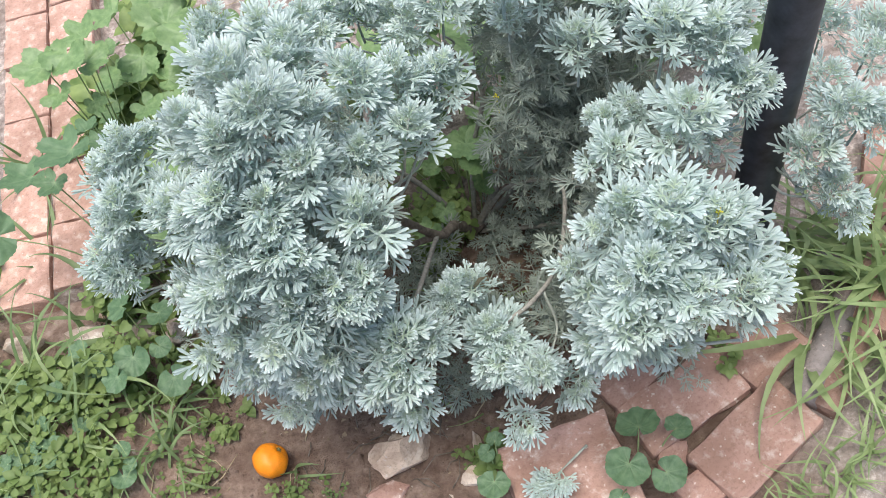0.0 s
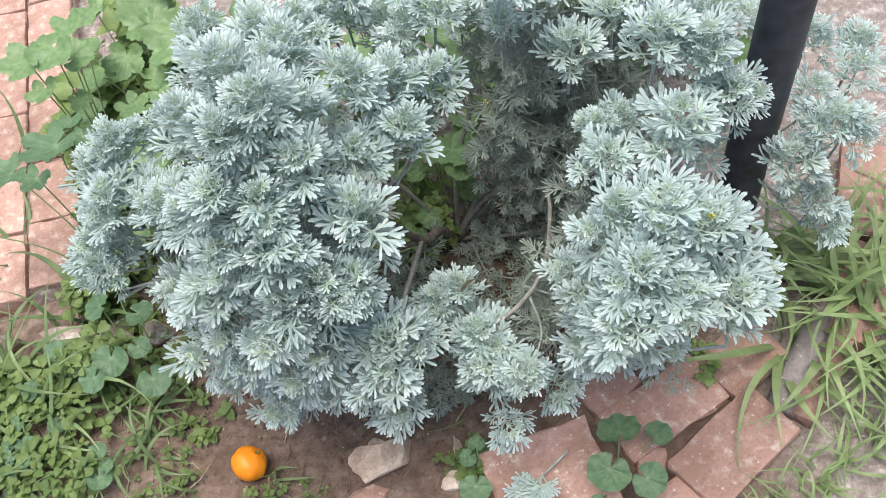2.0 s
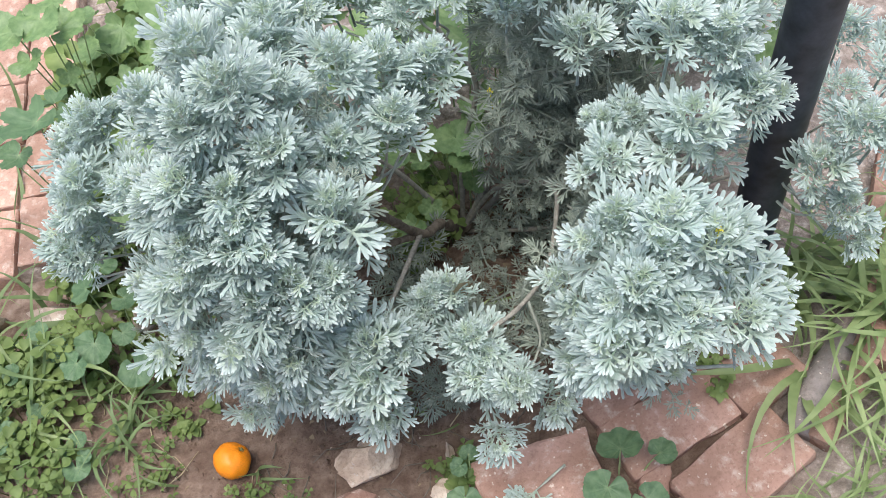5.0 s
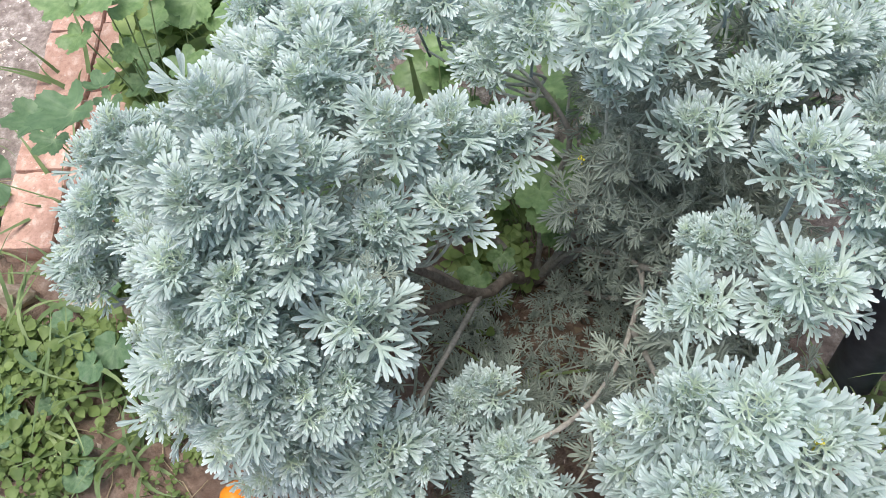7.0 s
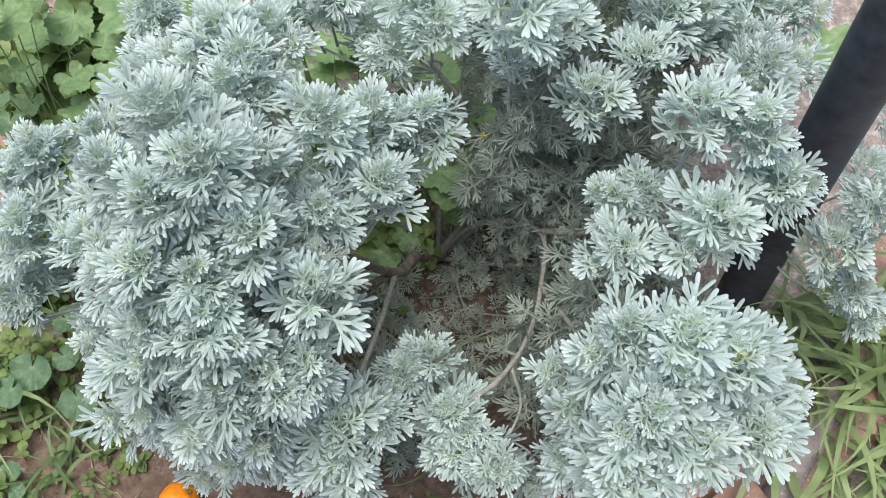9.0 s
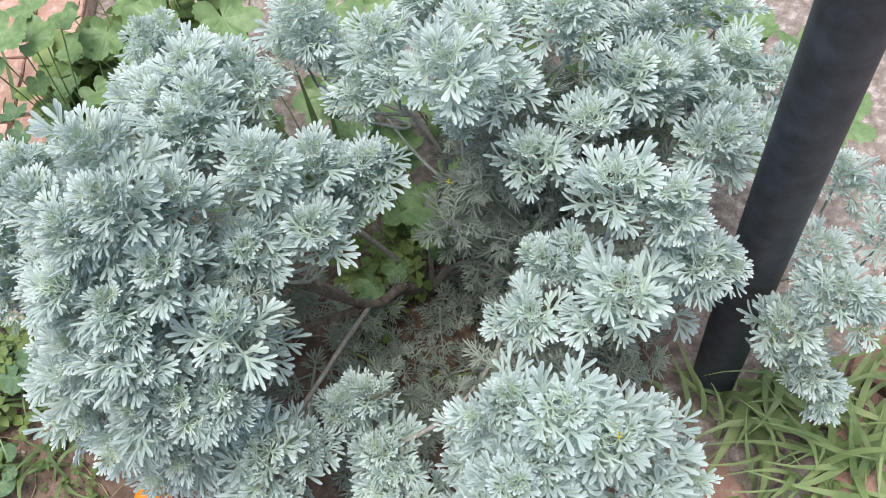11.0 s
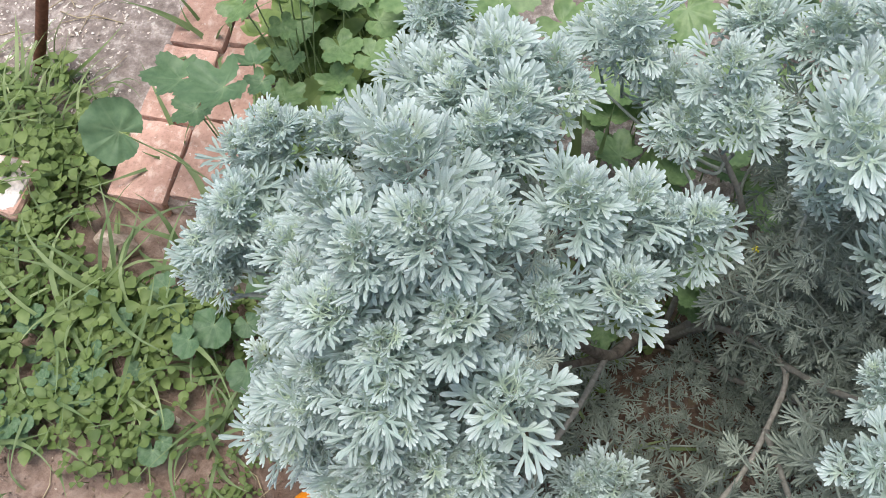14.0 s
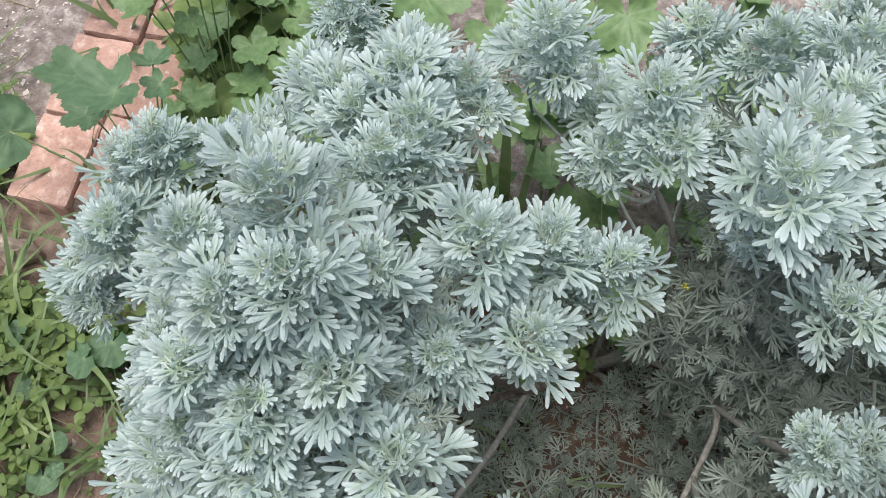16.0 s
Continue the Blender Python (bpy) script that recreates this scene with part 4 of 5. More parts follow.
leafy_plant("mallow_plant", (-0.40, 1.88), [(-0.44, 1.86, 0.26, 0.03, 220), (-0.36, 1.86, 0.3, 0.034, 140), (-0.38, 1.95, 0.28, 0.036, 20), (-0.44, 1.92, 0.24, 0.032, 290), (-0.32, 1.93, 0.28, 0.036, 80),
            (-0.35, 1.81, 0.26, 0.032, 160), (-0.31, 1.85, 0.30, 0.034, 100)], LOBED_LEAVES, "leafy green mallow crowding against the silver bush", group="mallow plants")
leafy_plant("mallow_plant", (-0.36, 2.0), [(-0.36, 1.98, 0.30, 0.042, 200), (-0.30, 2.03, 0.32, 0.046, 90), (-0.40, 2.08, 0.33, 0.046, 300), (-0.33, 2.10, 0.30, 0.045, 10), (-0.42, 1.99, 0.26, 0.04, 250), (-0.27, 2.09, 0.34, 0.05, 60), (-0.44, 2.04, 0.28, 0.036, 280)],
            LOBED_LEAVES, "leafy green mallow beside the edge of the path", group="mallow plants")
leafy_plant("mallow_plant", (-0.20, 2.02), [(-0.25, 1.96, 0.34, 0.06, 230), (-0.15, 1.97, 0.33, 0.06, 150), (-0.22, 2.10, 0.36, 0.065, 340), (-0.10, 2.06, 0.34, 0.06, 60),
            (-0.30, 2.06, 0.30, 0.06, 290), (-0.05, 1.95, 0.30, 0.05, 120), (-0.18, 1.88, 0.26, 0.05, 180)],
            LOBED_LEAVES, "broad-leaved green mallow behind the silver bush", group="mallow plants")
leafy_plant("mallow_plant", (0.08, 2.06), [(0.03, 2.0, 0.30, 0.06, 220), (0.12, 2.0, 0.3, 0.055, 160), (0.06, 2.14, 0.34, 0.065, 350), (0.18, 2.08, 0.32, 0.06, 60), (0.0, 1.88, 0.22, 0.05, 200), (0.04, 1.90, 0.26, 0.05, 150), (0.075, 1.95, 0.27, 0.05, 30), (0.01, 1.97, 0.25, 0.05, 280),
            (0.27, 2.1, 0.3, 0.055, 80)], LOBED_LEAVES, "broad-leaved green mallow behind the silver bush", group="mallow plants")
leafy_plant("mallow_plant", (0.75, 1.80), [(0.72, 1.74, 0.22, 0.055, 220), (0.80, 1.76, 0.24, 0.06, 130), (0.78, 1.87, 0.25, 0.055, 20), (0.69, 1.86, 0.2, 0.05, 300)],
            LOBED_LEAVES, "green mallow past the pipe and the bush", group="mallow plants")
leafy_plant("mallow_plant", (0.16, 1.67), [(0.172, 1.632, 0.25, 0.042, 170), (0.185, 1.60, 0.24, 0.032, 200), (0.19, 1.66, 0.21, 0.036, 30), (0.20, 1.70, 0.18, 0.036, 60), (0.11, 1.74, 0.17, 0.034, 320), (0.085, 1.72, 0.22, 0.034, 280), (0.07, 1.66, 0.19, 0.03, 240), (0.13, 1.77, 0.22, 0.036, 10), (0.06, 1.78, 0.24, 0.038, 300), (0.15, 1.70, 0.16, 0.030, 330), (0.19, 1.62, 0.15, 0.026, 170), (0.115, 1.69, 0.13, 0.026, 300), (0.075, 1.56, 0.13, 0.03, 230),
            (0.11, 1.60, 0.12, 0.024, 200), (0.21, 1.72, 0.2, 0.03, 20)], LOBED_LEAVES, "shaded green lobed seedling inside the bush", group="mallow plants")
rnd = random.Random(19)
for x, y in ((0.27, 1.84), (0.40, 1.94), (0.50, 1.84), (0.56, 2.05), (0.30, 2.08), (0.05, 1.82), (-0.12, 1.76), (0.36, 1.76), (0.68, 1.98), (-0.30, 1.82), (0.18, 1.92)):
    rows = []
    for k in range(9):
        a, d = k * 2.4 + rnd.uniform(-0.4, 0.4), rnd.uniform(0.03, 0.09)
        rows.append((x + math.sin(a) * d, y + math.cos(a) * d, rnd.uniform(0.10, 0.27), rnd.uniform(0.03, 0.05), math.degrees(a)))
    leafy_plant("mallow_plant", (x, y), rows, LOBED_LEAVES, "green mallow growing up through the silver bush", group="mallow plants")
leafy_plant("round_leaf_weed", (0.305, 1.085), [(0.28, 1.065, 0.085, 0.036, 220), (0.332, 1.04, 0.075, 0.030, 140), (0.313, 1.12, 0.08, 0.036, 10), (0.255, 1.025, 0.06, 0.018, 230), (0.37, 1.105, 0.07, 0.024, 70)],
            ROUND_LEAVES, "broad dark green heart-leaved weed between pavers", "weed")
leafy_plant("round_leaf_weed", (0.085, 1.125), [(0.073, 1.098, 0.065, 0.027, 200), (0.075, 1.15, 0.06, 0.016, 240), (0.09, 1.165, 0.06, 0.015, 20), (-0.03, 1.03, 0.05, 0.02, 260)], ROUND_LEAVES,
            "small round-leaved weed beside a paver", "weed")


def small_weeds():
    """Low broad-leaved seedlings scattered through the clover."""
    rnd = random.Random(31)
    for _ in range(20):
        x, y = rnd.uniform(-1.0, -0.48), rnd.uniform(1.25, 1.58)
        rows = []
        for k in range(rnd.randrange(4, 8)):
            a, d = rnd.uniform(0, 360), rnd.uniform(0.01, 0.035)
            rows.append((x + math.sin(radians(a)) * d, y + math.cos(radians(a)) * d, rnd.uniform(0.02, 0.06), rnd.uniform(0.010, 0.024), a))
        leafy_plant("weed_seedling", (x, y), rows, ROUND_LEAVES, "low broad-leaved green weed seedling on soil", "weed", "weed seedlings")


small_weeds()


def clover_leaf(k, lobes=3):
    """A clover leaf of unit radius on top of its stalk: notched leaflets round the middle."""
    s = Soup()
    for j in range(lobes):
        a = 2 * math.pi * j / lobes + 0.2 * k
        ux, uy, vx, vy = math.cos(a), math.sin(a), -math.sin(a), math.cos(a)
        pts = [(0.05, 0, 0), (0.45, 0.32, 0.12), (0.82, 0.42, 0.09), (1.0, 0.22, 0.04), (0.92, 0, -0.06), (1.0, -0.22, 0.04), (0.82, -0.42, 0.09), (0.45, -0.32, 0.12), (0.5, 0, -0.04)]
        s.add([(ux * p + vx * q, uy * p + vy * q, z) for p, q, z in pts], [(0, 8, 1), (1, 8, 2), (2, 8, 4, 3), (4, 8, 6, 5), (6, 8, 7), (7, 8, 0)])
    return s


CLOVERS = [clover_leaf(k) for k in range(3)]


def clover_patch(name, label, spots, count, size, height, seed, mat=CLOVER, keep=None):
    """Clover too thick to count: three-part leaves on thin stalks, gathered round the spots (x, y, reach)."""
    rnd = random.Random(seed)
    s = Soup()
    made = 0
    while made < count:
        cx, cy, reach = spots[rnd.randrange(len(spots))]
        x, y = cx + rnd.gauss(0, reach), cy + rnd.gauss(0, reach)
        if keep and not keep(x, y):
            made += 0.2
            continue
        h = height * rnd.uniform(0.35, 1.1)
        z0 = gz(x, y)
        lx, ly = x + rnd.gauss(0, 0.012), y + rnd.gauss(0, 0.012)
        s.tube([(x, y, z0 - 0.003), ((x + lx) / 2, (y + ly) / 2, z0 + h * 0.6), (lx, ly, z0 + h)], [0.0008, 0.0007, 0.0006], 3)
        tilt = Vector((rnd.gauss(0, 0.3), rnd.gauss(0, 0.3), 1))
        s.put(CLOVERS[rnd.randrange(3)], aim((lx, ly, z0 + h), tilt, rnd.uniform(0, 6.28), size * rnd.choice((0.55, 0.7, 0.85, 1.0, 1.0, 1.2, 1.5)) * rnd.uniform(0.85, 1.15)))
        made += 1
    ob = new(name, s.mesh(name, mat))
    return tagged(ob, label, "clover", kind="stuff")


clover_patch("clover_patch", "thick low green clover and weeds over the soil", [(-0.62, 1.33, 0.08), (-0.72, 1.42, 0.09), (-0.80, 1.32, 0.08), (-0.66, 1.50, 0.07), (-0.86, 1.50, 0.09),
             (-0.60, 1.26, 0.04), (-0.72, 1.28, 0.05), (-0.95, 1.42, 0.09), (-0.86, 1.58, 0.06), (-0.94, 1.62, 0.07), (-0.66, 1.53, 0.04), (-0.78, 1.55, 0.04), (-0.55, 1.50, 0.04)], 440, 0.0155, 0.06, 3,
             keep=lambda x, y: x < -0.45 and not (-0.77 < x < -0.50 and y > 1.545) and y > 1.265 + 0.035 * math.sin(x * 23) + 0.02 * math.sin(x * 61))
clover_patch("clover_by_block", "mixed clover and weeds around the kerb block", [(-0.90, 1.72, 0.05), (-0.96, 1.80, 0.05), (-0.92, 1.62, 0.05), (-1.02, 1.58, 0.05), (-0.86, 1.66, 0.03), (-1.08, 1.80, 0.05)], 60, 0.013, 0.06, 9,
             keep=lambda x, y: not (-0.81 < x < -0.54))
clover_patch("clover_sprigs", "few small clover sprigs on bare soil", [(-0.385, 1.335, 0.018), (-0.46, 1.24, 0.03), (-0.27, 1.19, 0.014), (-0.50, 1.18, 0.03), (-0.20, 1.17, 0.02), (0.07, 1.16, 0.012),
             (-0.41, 1.27, 0.02), (-0.40, 1.46, 0.03), (-0.46, 1.40, 0.03), (-0.38, 1.53, 0.03)], 210, 0.0105, 0.025, 4)
clover_patch("clover_in_hollow", "clover growing in the shade inside the bush", [(0.085, 1.65, 0.03), (0.12, 1.70, 0.04), (0.06, 1.56, 0.02), (0.09, 1.61, 0.02), (0.11, 1.60, 0.02)], 100, 0.019, 0.10, 6, WEED)
clover_patch("clover_by_path", "green weeds along the edge of the paver path", [(-0.50, 1.70, 0.035), (-0.49, 1.82, 0.04), (-0.45, 1.95, 0.05), (-0.86, 1.72, 0.04), (-0.53, 1.64, 0.02), (-0.52, 1.53, 0.03), (-0.40, 1.75, 0.05)], 480, 0.018, 0.10, 8,
             keep=lambda x, y: not (-0.81 < x < -0.545 and y > 1.63) and not (-0.8 < x < -0.4 and 1.53 < y < 1.62))


def ovate_leaf(k):
    """A pointed oval leaf of unit length along +x, folded along its midrib and arching."""
    s = Soup()
    w, bow = 0.30 + 0.05 * k, -0.10 - 0.08 * k
    rows = [(0.0, 0.0), (0.22, 0.72), (0.48, 1.0), (0.75, 0.7), (1.0, 0.0)]
    vs = [v for x, h in rows for v in ((x, w * h, 0.10 * h + bow * x * x), (x, 0, bow * x * x), (x, -w * h, 0.10 * h + bow * x * x))]
    s.add(vs, [f for i in range(4) for f in ((i * 3, i * 3 + 1, i * 3 + 4, i * 3 + 3), (i * 3 + 1, i * 3 + 2, i * 3 + 5, i * 3 + 4))])
    return s


OVATES = [ovate_leaf(k) for k in range(3)]


def weed_patch(name, label, spots, count, size, height, seed, mat, keep=None):
    """Low leafy weeds too thick to count: whorls of oval leaves up short stems."""
    rnd = random.Random(seed)
    s = Soup()
    for _ in range(count):
        cx, cy, reach = spots[rnd.randrange(len(spots))]
        x, y = cx + rnd.gauss(0, reach), cy + rnd.gauss(0, reach)
        if keep and not keep(x, y):
            continue
        h, z0 = height * rnd.uniform(0.3, 1.1), gz(x, y)
        tx, ty = x + rnd.gauss(0, 0.012), y + rnd.gauss(0, 0.012)
        s.tube([(x, y, z0 - 0.004), ((x + tx) / 2, (y + ty) / 2, z0 + h * 0.55), (tx, ty, z0 + h)], [0.0012, 0.001, 0.0008], 4)
        turn = rnd.uniform(0, 6.28)
        for k in range(rnd.randrange(4, 8)):
            turn += 2.2 + rnd.uniform(-0.4, 0.4)
            up = rnd.uniform(0.45, 1.0)
            p = Vector((x, y, z0)).lerp(Vector((tx, ty, z0 + h)), up)
            m = Matrix.Translation(p) @ Matrix.Rotation(turn, 4, "Z") @ Matrix.Rotation(-rnd.uniform(0.0, 0.7), 4, "Y") @ Matrix.Scale(size * rnd.uniform(0.55, 1.25), 4)
            s.put(OVATES[rnd.randrange(3)], m)
    ob = new(name, s.mesh(name, mat))
    return tagged(ob, label, "weeds", kind="stuff")


weed_patch("leafy_weeds", "low leafy yellow-green weeds among clover", [(-0.64, 1.36, 0.07), (-0.76, 1.42, 0.08), (-0.70, 1.55, 0.06), (-0.88, 1.50, 0.08), (-0.60, 1.47, 0.05), (-0.82, 1.34, 0.07)],
           170, 0.024, 0.06, 51, WEED, keep=lambda x, y: x < -0.46 and y > 1.25 and not (-0.77 < x < -0.50 and y > 1.54))
weed_patch("weeds_by_path", "taller yellow-green weeds between kerb block and path", [(-0.86, 1.66, 0.035), (-0.90, 1.76, 0.05), (-0.83, 1.74, 0.03), (-0.98, 1.85, 0.04), (-0.95, 1.60, 0.04)],
           75, 0.024, 0.08, 52, WEED, keep=lambda x, y: not (-0.775 < x < -0.54))
weed_patch("tall_weeds_by_bush", "tall leafy green weeds between path and bush", [(-0.45, 2.02, 0.03), (-0.40, 2.08, 0.04), (-0.34, 2.13, 0.04), (-0.43, 1.93, 0.03), (-0.50, 1.97, 0.02), (-0.29, 2.15, 0.04), (-0.44, 1.82, 0.02)],
           120, 0.05, 0.22, 54, WEED, keep=lambda x, y: x > -0.53)
weed_patch("feathery_weed", "tiny yellow-green feathery weed between pavers", [(0.50, 1.215, 0.012), (0.49, 1.245, 0.012)], 16, 0.016, 0.05, 55, WEED)
weed_patch("weeds_at_bush_foot", "small green weeds at the foot of the bush", [(-0.40, 1.46, 0.03), (-0.36, 1.36, 0.02), (-0.44, 1.55, 0.03), (0.09, 1.16, 0.012), (-0.48, 1.60, 0.03)],
           46, 0.020, 0.045, 53, CLOVER)


def blade_soup(s, foot, heading, length, width, lean, droop, fold=0.25):
    """One arching grass blade."""
    n = 9
    d = Vector((math.cos(heading), math.sin(heading), 0))
    side = Vector((-d.y, d.x, 0))
    vs, fs = [], []
    p, a, bow = Vector(foot), lean, math.sin(length * 900 + heading * 7) * 1.5
    for i in range(n + 1):
        k = i / n
        w = width * 0.5 * (0.55 + 0.6 * math.sin(math.pi * min(1, k * 1.15 + 0.12))) * (1 - k ** 4)
        up = Vector((0, 0, 1)) * math.sin(a) - d * math.cos(a)
        vs += [tuple(p - side * w + up * w * fold), tuple(p), tuple(p + side * w + up * w * fold)]
        p = p + (d * math.sin(a) + Vector((0, 0, 1)) * math.cos(a)) * length / n
        a += droop / n
        d = (d + side * bow / n).normalized()
        side = Vector((-d.y, d.x, 0))
    for i in range(n):
        q = i * 3
        fs += [(q, q + 3, q + 4, q + 1), (q + 1, q + 4, q + 5, q + 2)]
    s.add(vs, fs)


def grass_tuft(x, y, blades, label, seed, length=(0.18, 0.34), width=(0.006, 0.011), reach=0.03, facing=None, droop=(0.8, 2.0), mat=GRASS, spread=0.55, lean=(0.1, 0.9)):
    base = thing("grass_tuft", (x, y, gz(x, y)), label, "grass", "grass tufts")
    rnd = random.Random(seed)
    for _ in range(blades):
        s = Soup()
        h = rnd.uniform(0, 6.28) if facing is None else facing + rnd.gauss(0, spread)
        blade_soup(s, (rnd.gauss(0, reach), rnd.gauss(0, reach), -0.004), h, rnd.uniform(*length), rnd.uniform(*width), rnd.uniform(*lean), rnd.uniform(*droop))
        part("blade", s.mesh("blade", mat), None, base)
    return base


LONG = "long arching light green grass blades in a tuft"
grass_tuft(0.82, 1.27, 18, LONG, 1)
grass_tuft(0.76, 1.20, 12, LONG, 2, facing=-1.9)
grass_tuft(0.88, 1.34, 18, LONG, 3)
grass_tuft(0.73, 1.36, 14, LONG, 4)
grass_tuft(0.93, 1.22, 14, LONG, 5)
grass_tuft(0.99, 1.36, 16, LONG, 41)
grass_tuft(0.86, 1.14, 12, LONG, 42, (0.16, 0.3))
grass_tuft(0.78, 1.31, 12, LONG, 43)
grass_tuft(0.70, 1.25, 8, LONG, 44)
grass_tuft(0.72, 1.02, 22, "short grass along the edge of the pavers", 45, (0.06, 0.15), (0.003, 0.006), 0.035)
grass_tuft(0.90, 1.05, 22, "short grass along the edge of the pavers", 46, (0.08, 0.2), (0.004, 0.008), 0.035)
grass_tuft(0.665, 1.19, 6, "long grass blades bending over the pavers", 6, (0.2, 0.33), (0.009, 0.016), 0.022, -2.4, (1.0, 1.9), spread=0.4)
grass_tuft(0.775, 1.255, 22, LONG, 60, (0.2, 0.32), (0.007, 0.013), 0.02)
grass_tuft(0.80, 1.16, 14, LONG, 61, (0.2, 0.3), (0.007, 0.012), 0.02, -2.2)
grass_tuft(0.68, 1.42, 12, LONG, 7, (0.2, 0.3), (0.012, 0.018), 0.02, -1.2)
grass_tuft(0.655, 1.375, 9, "wide light green grass blades at the foot of the pipe", 70, (0.16, 0.28), (0.012, 0.019), 0.018, -1.6, (0.5, 1.4))
grass_tuft(0.60, 1.375, 20, "short green grass round the foot of the pipe", 71, (0.06, 0.15), (0.005, 0.009), 0.03)
grass_tuft(0.80, 1.08, 20, "short grass along the edge of the pavers", 8, (0.08, 0.18), (0.004, 0.008))
grass_tuft(0.56, 0.955, 30, "fine short grass beside a dusty paver", 9, (0.04, 0.11), (0.003, 0.005), 0.03)
grass_tuft(0.63, 0.99, 26, "fine short grass beside a dusty paver", 10, (0.04, 0.12), (0.003, 0.006), 0.03)
grass_tuft(0.50, 0.93, 18, "fine short grass beside a dusty paver", 11, (0.04, 0.09), (0.003, 0.005), 0.025)
grass_tuft(-0.44, 1.42, 7, "few green grass blades at the foot of the bush", 12, (0.12, 0.2), (0.006, 0.009), 0.015, -1.0, mat=GRASS_SHADE)
grass_tuft(-0.70, 1.55, 10, "arching grass blades among clover", 13, (0.16, 0.26), (0.006, 0.01), 0.02, mat=GRASS_SHADE)
grass_tuft(-0.62, 1.42, 8, "arching grass blades among clover", 14, (0.14, 0.24), (0.005, 0.009), 0.02, mat=GRASS_SHADE)
grass_tuft(-0.56, 1.60, 8, "arching grass blades beside pale stones", 15, (0.16, 0.26), (0.008, 0.013), 0.02, mat=GRASS_SHADE)
grass_tuft(-0.84, 1.60, 16, "grass among weeds beside the paver path", 16, (0.10, 0.2), (0.004, 0.007), 0.04, mat=GRASS_SHADE)
grass_tuft(-0.93, 1.76, 24, "grass among weeds beside the paver path", 17, (0.10, 0.18), (0.004, 0.007), 0.05, mat=GRASS_SHADE)
grass_tuft(-1.03, 1.84, 20, "grass fringe on bare ground", 18, (0.08, 0.15), (0.003, 0.006), 0.05, mat=GRASS_SHADE)
grass_tuft(-0.88, 1.88, 12, "grass fringe on bare ground", 19, (0.08, 0.15), (0.003, 0.006), 0.03, mat=GRASS_SHADE)
grass_tuft(-0.25, 1.24, 4, "few thin grass blades beside the orange", 20, (0.06, 0.11), (0.004, 0.006), 0.008, mat=GRASS_SHADE)
grass_tuft(-0.675, 2.02, 10, "dark grass growing from a paver joint", 21, (0.12, 0.24), (0.006, 0.011), 0.012, None, (0.2, 0.9), mat=GRASS_SHADE)
grass_tuft(-0.675, 1.80, 5, "grass growing from a paver joint", 22, (0.1, 0.2), (0.006, 0.01), 0.01, None, (0.2, 0.9), mat=GRASS_SHADE)
grass_tuft(-0.01, 1.79, 4, "broad upright green blades behind the bush", 23, (0.4, 0.5), (0.014, 0.02), 0.014, None, (0.0, 0.15), lean=(0.0, 0.12))
grass_tuft(-0.78, 1.30, 10, "arching grass blades among clover", 24, (0.1, 0.2), (0.004, 0.008), 0.04, mat=GRASS_SHADE)
grass_tuft(-0.68, 1.20, 8, "thin grass on bare soil", 25, (0.06, 0.12), (0.003, 0.005), 0.04, mat=GRASS_SHADE)
grass_tuft(-0.44, 1.20, 10, "thin grass on bare soil", 26, (0.05, 0.1), (0.003, 0.005), 0.04, mat=GRASS_SHADE)
grass_tuft(0.14, 1.40, 16, "thin shaded grass inside the bush", 27, (0.08, 0.18), (0.003, 0.005), 0.06)
grass_tuft(0.08, 1.33, 10, "thin shaded grass inside the bush", 28, (0.08, 0.16), (0.003, 0.005), 0.05)


for x, y, k in ((-0.66, 1.40, 1), (-0.75, 1.47, 2), (-0.59, 1.45, 3), (-0.84, 1.40, 4), (-0.70, 1.52, 5)):
    grass_tuft(x, y, 5, "long pale green grass blades arching over clover", 300 + k, (0.16, 0.27), (0.005, 0.009), 0.02, droop=(1.2, 2.2))
rnd = random.Random(78)
for x, y in ((-1.10, 1.86), (-1.01, 1.83), (-0.93, 1.78), (-0.98, 1.74), (-1.10, 1.78), (-0.85, 1.72), (-1.05, 1.74), (-0.88, 1.67), (-0.96, 1.88)):
    grass_tuft(x, y, 20, "bright green grass between the kerb block and path", 200 + int(-x * 90), (0.09, 0.22), (0.004, 0.008), 0.035)


rnd = random.Random(77)
for k in range(16):
    x, y = rnd.uniform(-1.0, -0.46), rnd.uniform(1.24, 1.58)
    grass_tuft(x, y, rnd.randrange(4, 9), "thin grass blades among clover and weeds", 100 + k, (0.07, 0.2), (0.003, 0.007), 0.025, mat=GRASS_SHADE)


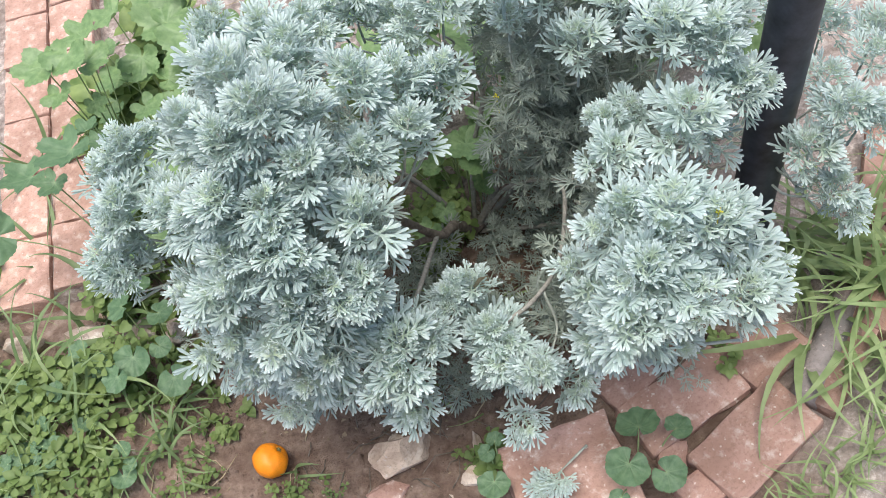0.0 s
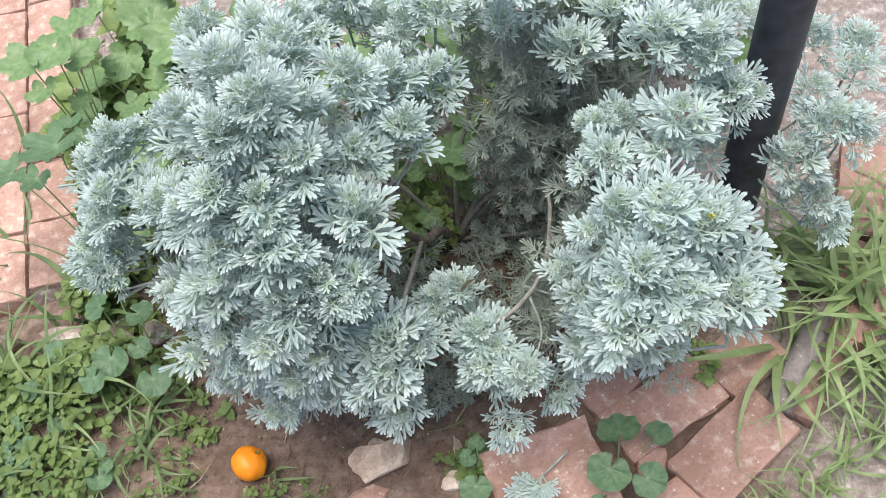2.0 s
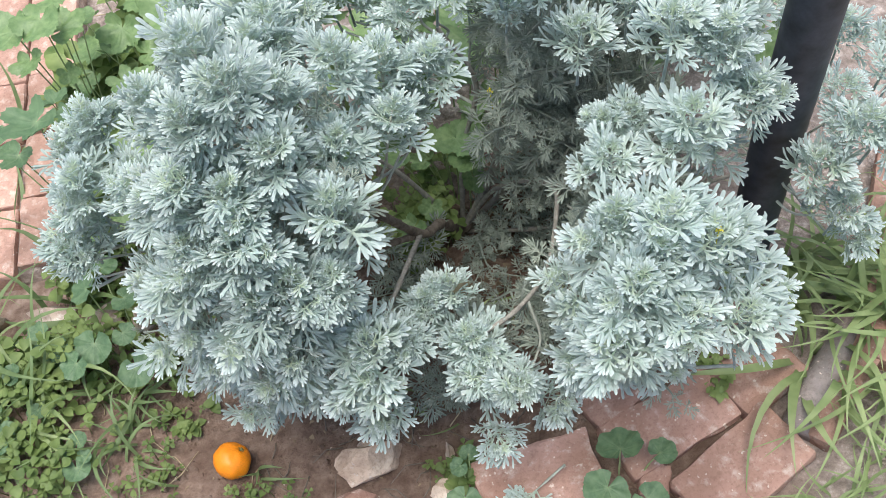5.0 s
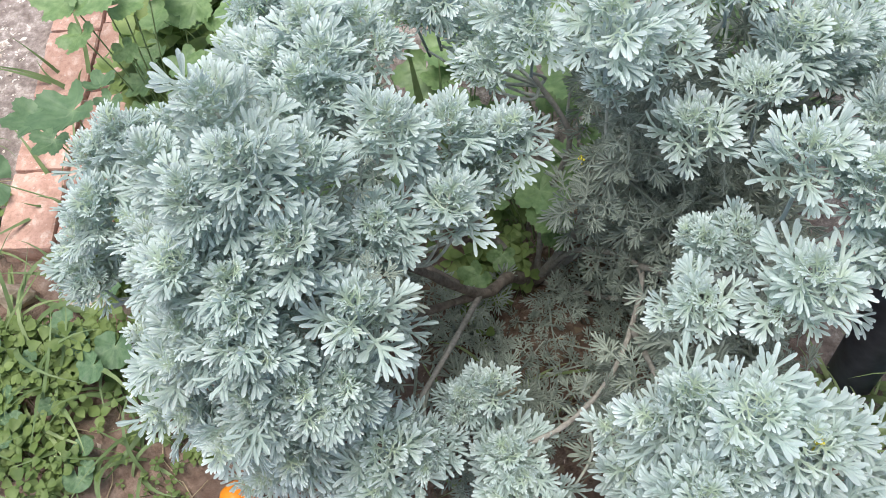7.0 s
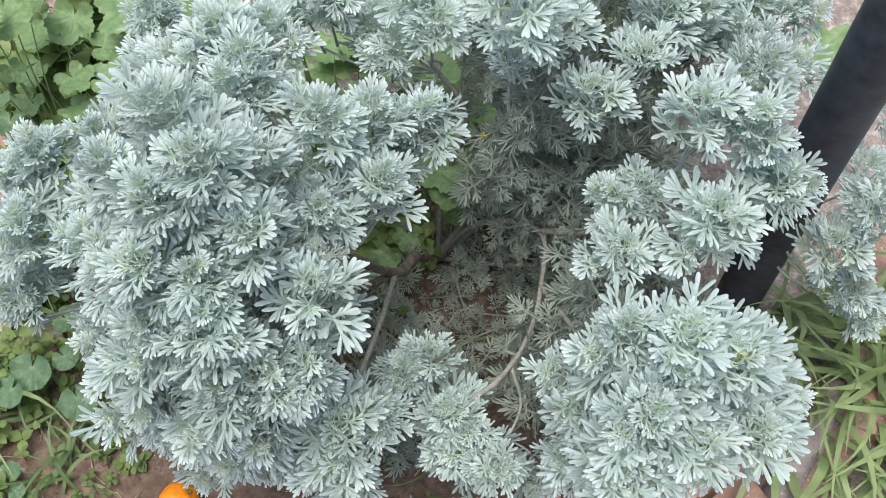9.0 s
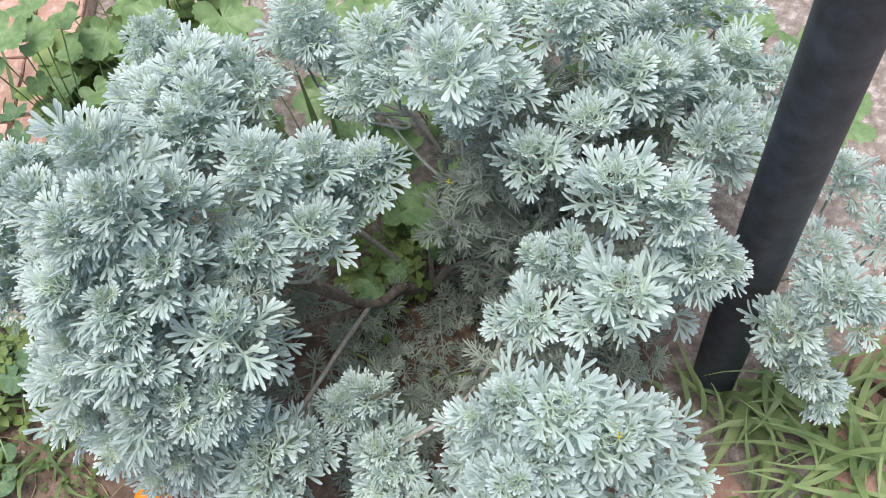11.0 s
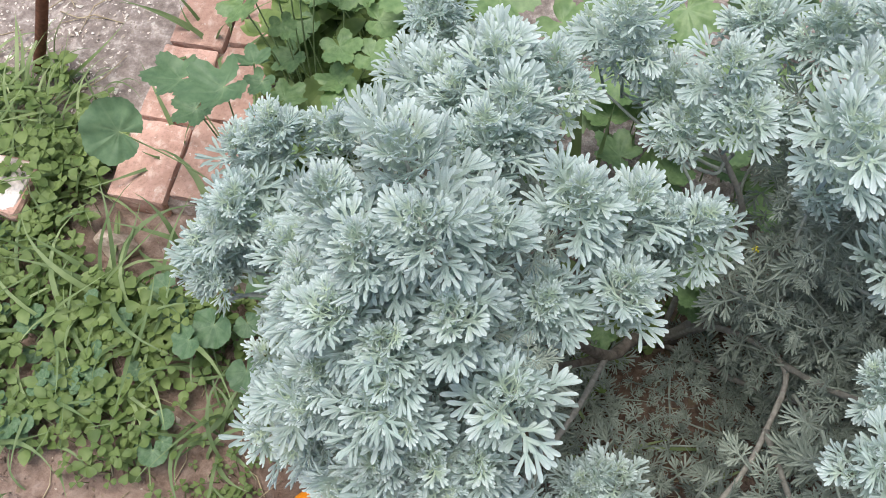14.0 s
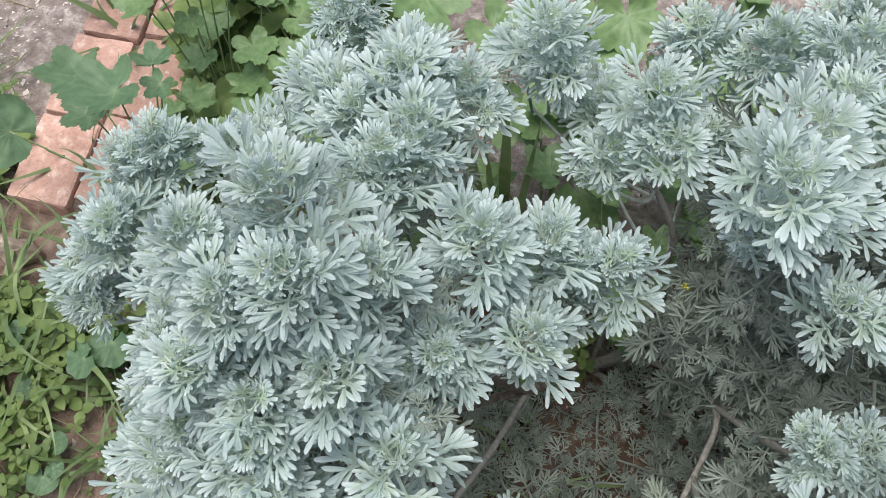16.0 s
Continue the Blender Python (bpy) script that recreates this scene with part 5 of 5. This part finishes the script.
def litter(name, label, mat, region, count, size, seed, flat=0.3):
    """Chips and crumbs scattered on the ground."""
    rnd = random.Random(seed)
    s = Soup()
    x0, x1, y0, y1 = region
    for _ in range(count):
        x, y = rnd.uniform(x0, x1), rnd.uniform(y0, y1)
        if -0.82 < x < -0.54 and y > 1.6 or x < -1.25 and rnd.random() < (-1.25 - x) / 0.45 or y > 2.3 and rnd.random() < (y - 2.3) / 0.6:
            continue
        r = size * rnd.uniform(0.4, 1.3) * (2.2 if rnd.random() < 0.06 else 1)
        a, b, c = r * rnd.uniform(0.5, 1.4), r * rnd.uniform(0.4, 0.9), r * flat * rnd.uniform(0.6, 1.3)
        u = lambda: rnd.uniform(0.55, 1.1)
        vs = [(a * u(), b * 0.4 * rnd.uniform(-1, 1), 0), (a * 0.4 * rnd.uniform(-1, 1), b * u(), c * 0.2), (-a * u(), b * 0.4 * rnd.uniform(-1, 1), 0), (0, -b * u(), c * 0.2), (a * 0.3 * rnd.uniform(-1, 1), 0, c * u()), (0, 0, -c)]
        m = pose(x, y, gz(x, y) + c * 0.4, rnd.uniform(-20, 20), rnd.uniform(-20, 20), rnd.uniform(0, 360))
        s.add([tuple(m @ Vector(v)) for v in vs], [(0, 1, 4), (1, 2, 4), (2, 3, 4), (3, 0, 4), (1, 0, 5), (2, 1, 5), (3, 2, 5), (0, 3, 5)])
    ob = new(name, s.mesh(name, mat))
    ob.data.polygons.foreach_set("use_smooth", [False] * len(ob.data.polygons))
    return tagged(ob, label, "litter", kind="stuff")


litter("gravel_litter", "pale chips and gravel on bare ground", CHIP, (-1.7, -0.8, 1.75, 2.9), 2600, 0.0045, 1)
litter("bleached_litter", "tiny bleached straw and plaster crumbs on bare ground", PALE_CHIP, (-1.7, -0.8, 1.72, 2.9), 7500, 0.0042, 11, 0.25)
litter("soil_crumbs", "reddish soil crumbs on the bed", SOIL, (-0.9, 0.35, 0.9, 1.7), 3600, 0.0042, 2, 0.8)
litter("pale_grit", "pale grit scattered on the bed", CHIP, (-0.95, 0.3, 0.95, 1.7), 420, 0.0030, 3)
litter("leaf_crumbs", "brown dry leaf crumbs on bare soil", DRY_LEAF, (-0.95, 0.1, 1.0, 1.5), 420, 0.006, 6, 0.12)
litter("gravel_edge", "greyish grit beside the pavers", CHIP, (0.5, 1.2, 0.6, 1.05), 500, 0.004, 4)
litter("leaf_mould", "brown dry leaf crumbs under the bush", DRY_LEAF, (-0.1, 0.5, 1.2, 1.8), 900, 0.008, 5, 0.15)


def straws(name, label, region, count, length, seed, mat=STRAW):
    rnd = random.Random(seed)
    s = Soup()
    for _ in range(count):
        x, y = rnd.uniform(region[0], region[1]), rnd.uniform(region[2], region[3])
        a, l = rnd.uniform(0, 6.28), length * rnd.uniform(0.4, 1.3)
        z = gz(x, y) + 0.003
        s.tube([(x, y, z), (x + math.cos(a) * l / 2, y + math.sin(a) * l / 2, z + rnd.uniform(0, 0.012)), (x + math.cos(a + 0.3) * l, y + math.sin(a + 0.3) * l, z)], [0.0013, 0.0011, 0.0007], 4)
    ob = new(name, s.mesh(name, mat))
    return tagged(ob, label, "straw", kind="stuff")


straws("dry_stalks", "dry straw-coloured stalks on the soil", (-1.0, 0.3, 1.05, 1.65), 70, 0.07, 1)
straws("dry_stalks_far", "dry straw and twigs on bare ground", (-1.6, -0.85, 1.75, 2.6), 160, 0.10, 2)
straws("dry_stalks_behind", "dry straw on the soil beside the path", (-0.52, -0.2, 1.7, 2.4), 110, 0.10, 12)
straws("debris_twigs", "thin dark twigs and roots on damp soil", (-0.3, 0.2, 1.02, 1.3), 60, 0.06, 13, BARK)
straws("dead_twigs", "thin dead twigs under the bush", (-0.05, 0.4, 1.25, 1.7), 70, 0.09, 3, BARK)


def build_cut_sprig():
    """A broken-off wormwood sprig lying on a paver."""
    base = thing("fallen_sprig", (0.168, 1.086, 0.064), "fallen silver wormwood sprig lying on a paver", "sprig")
    s = Soup()
    s.tube(spline([(0.062, 0.038, 0.006), (0.03, 0.018, 0.010), (-0.01, -0.004, 0.006)], 4), [0.0022] * 5 + [0.0014] * 4, 5)
    part("stem", s.mesh("stem", TWIG), None, base)
    rnd = random.Random(2)
    for k in range(11):
        a = 75 + 12 * k + rnd.uniform(-12, 12)
        d = rnd.uniform(-0.012, 0.012)
        part("leaf", LEAF_MESH[k % 5], None, base, "", pose(d, d * 0.4, 0.006 + 0.0018 * k, rnd.uniform(0, 16), rnd.uniform(-12, 12), a) @ Matrix.Scale(rnd.uniform(0.042, 0.052), 4))


build_cut_sprig()


def build_flower(x, y, size, turn):
    base = thing("violet_flower", (x, y, gz(x, y)), "small violet flower low among weeds", "flower", "violet flowers")
    t = Soup()
    t.tube([(0, 0, -0.005), (0.003, 0.002, 0.03 * size)], [0.0012, 0.001], 5)
    part("stalk", t.mesh("stalk", GREEN_STEM), None, base)
    for k in range(6):
        a = k * 1.05 + turn
        c, d = math.cos, math.sin
        s = Soup()
        s.add([(0, 0, 0.03), (0.006 * c(a - 0.5), 0.006 * d(a - 0.5), 0.034), (0.014 * c(a), 0.014 * d(a), 0.033), (0.006 * c(a + 0.5), 0.006 * d(a + 0.5), 0.034)], [(0, 1, 2, 3)])
        part("petal", s.mesh("petal", PURPLE), None, base, "", Matrix.Scale(size, 4))
    return base


for x, y, size, turn in ((-0.775, 1.135, 1.7, 0.2), (-0.80, 1.11, 1.5, 0.9), (-0.765, 1.095, 1.3, 0.5)):
    build_flower(x, y, size, turn)
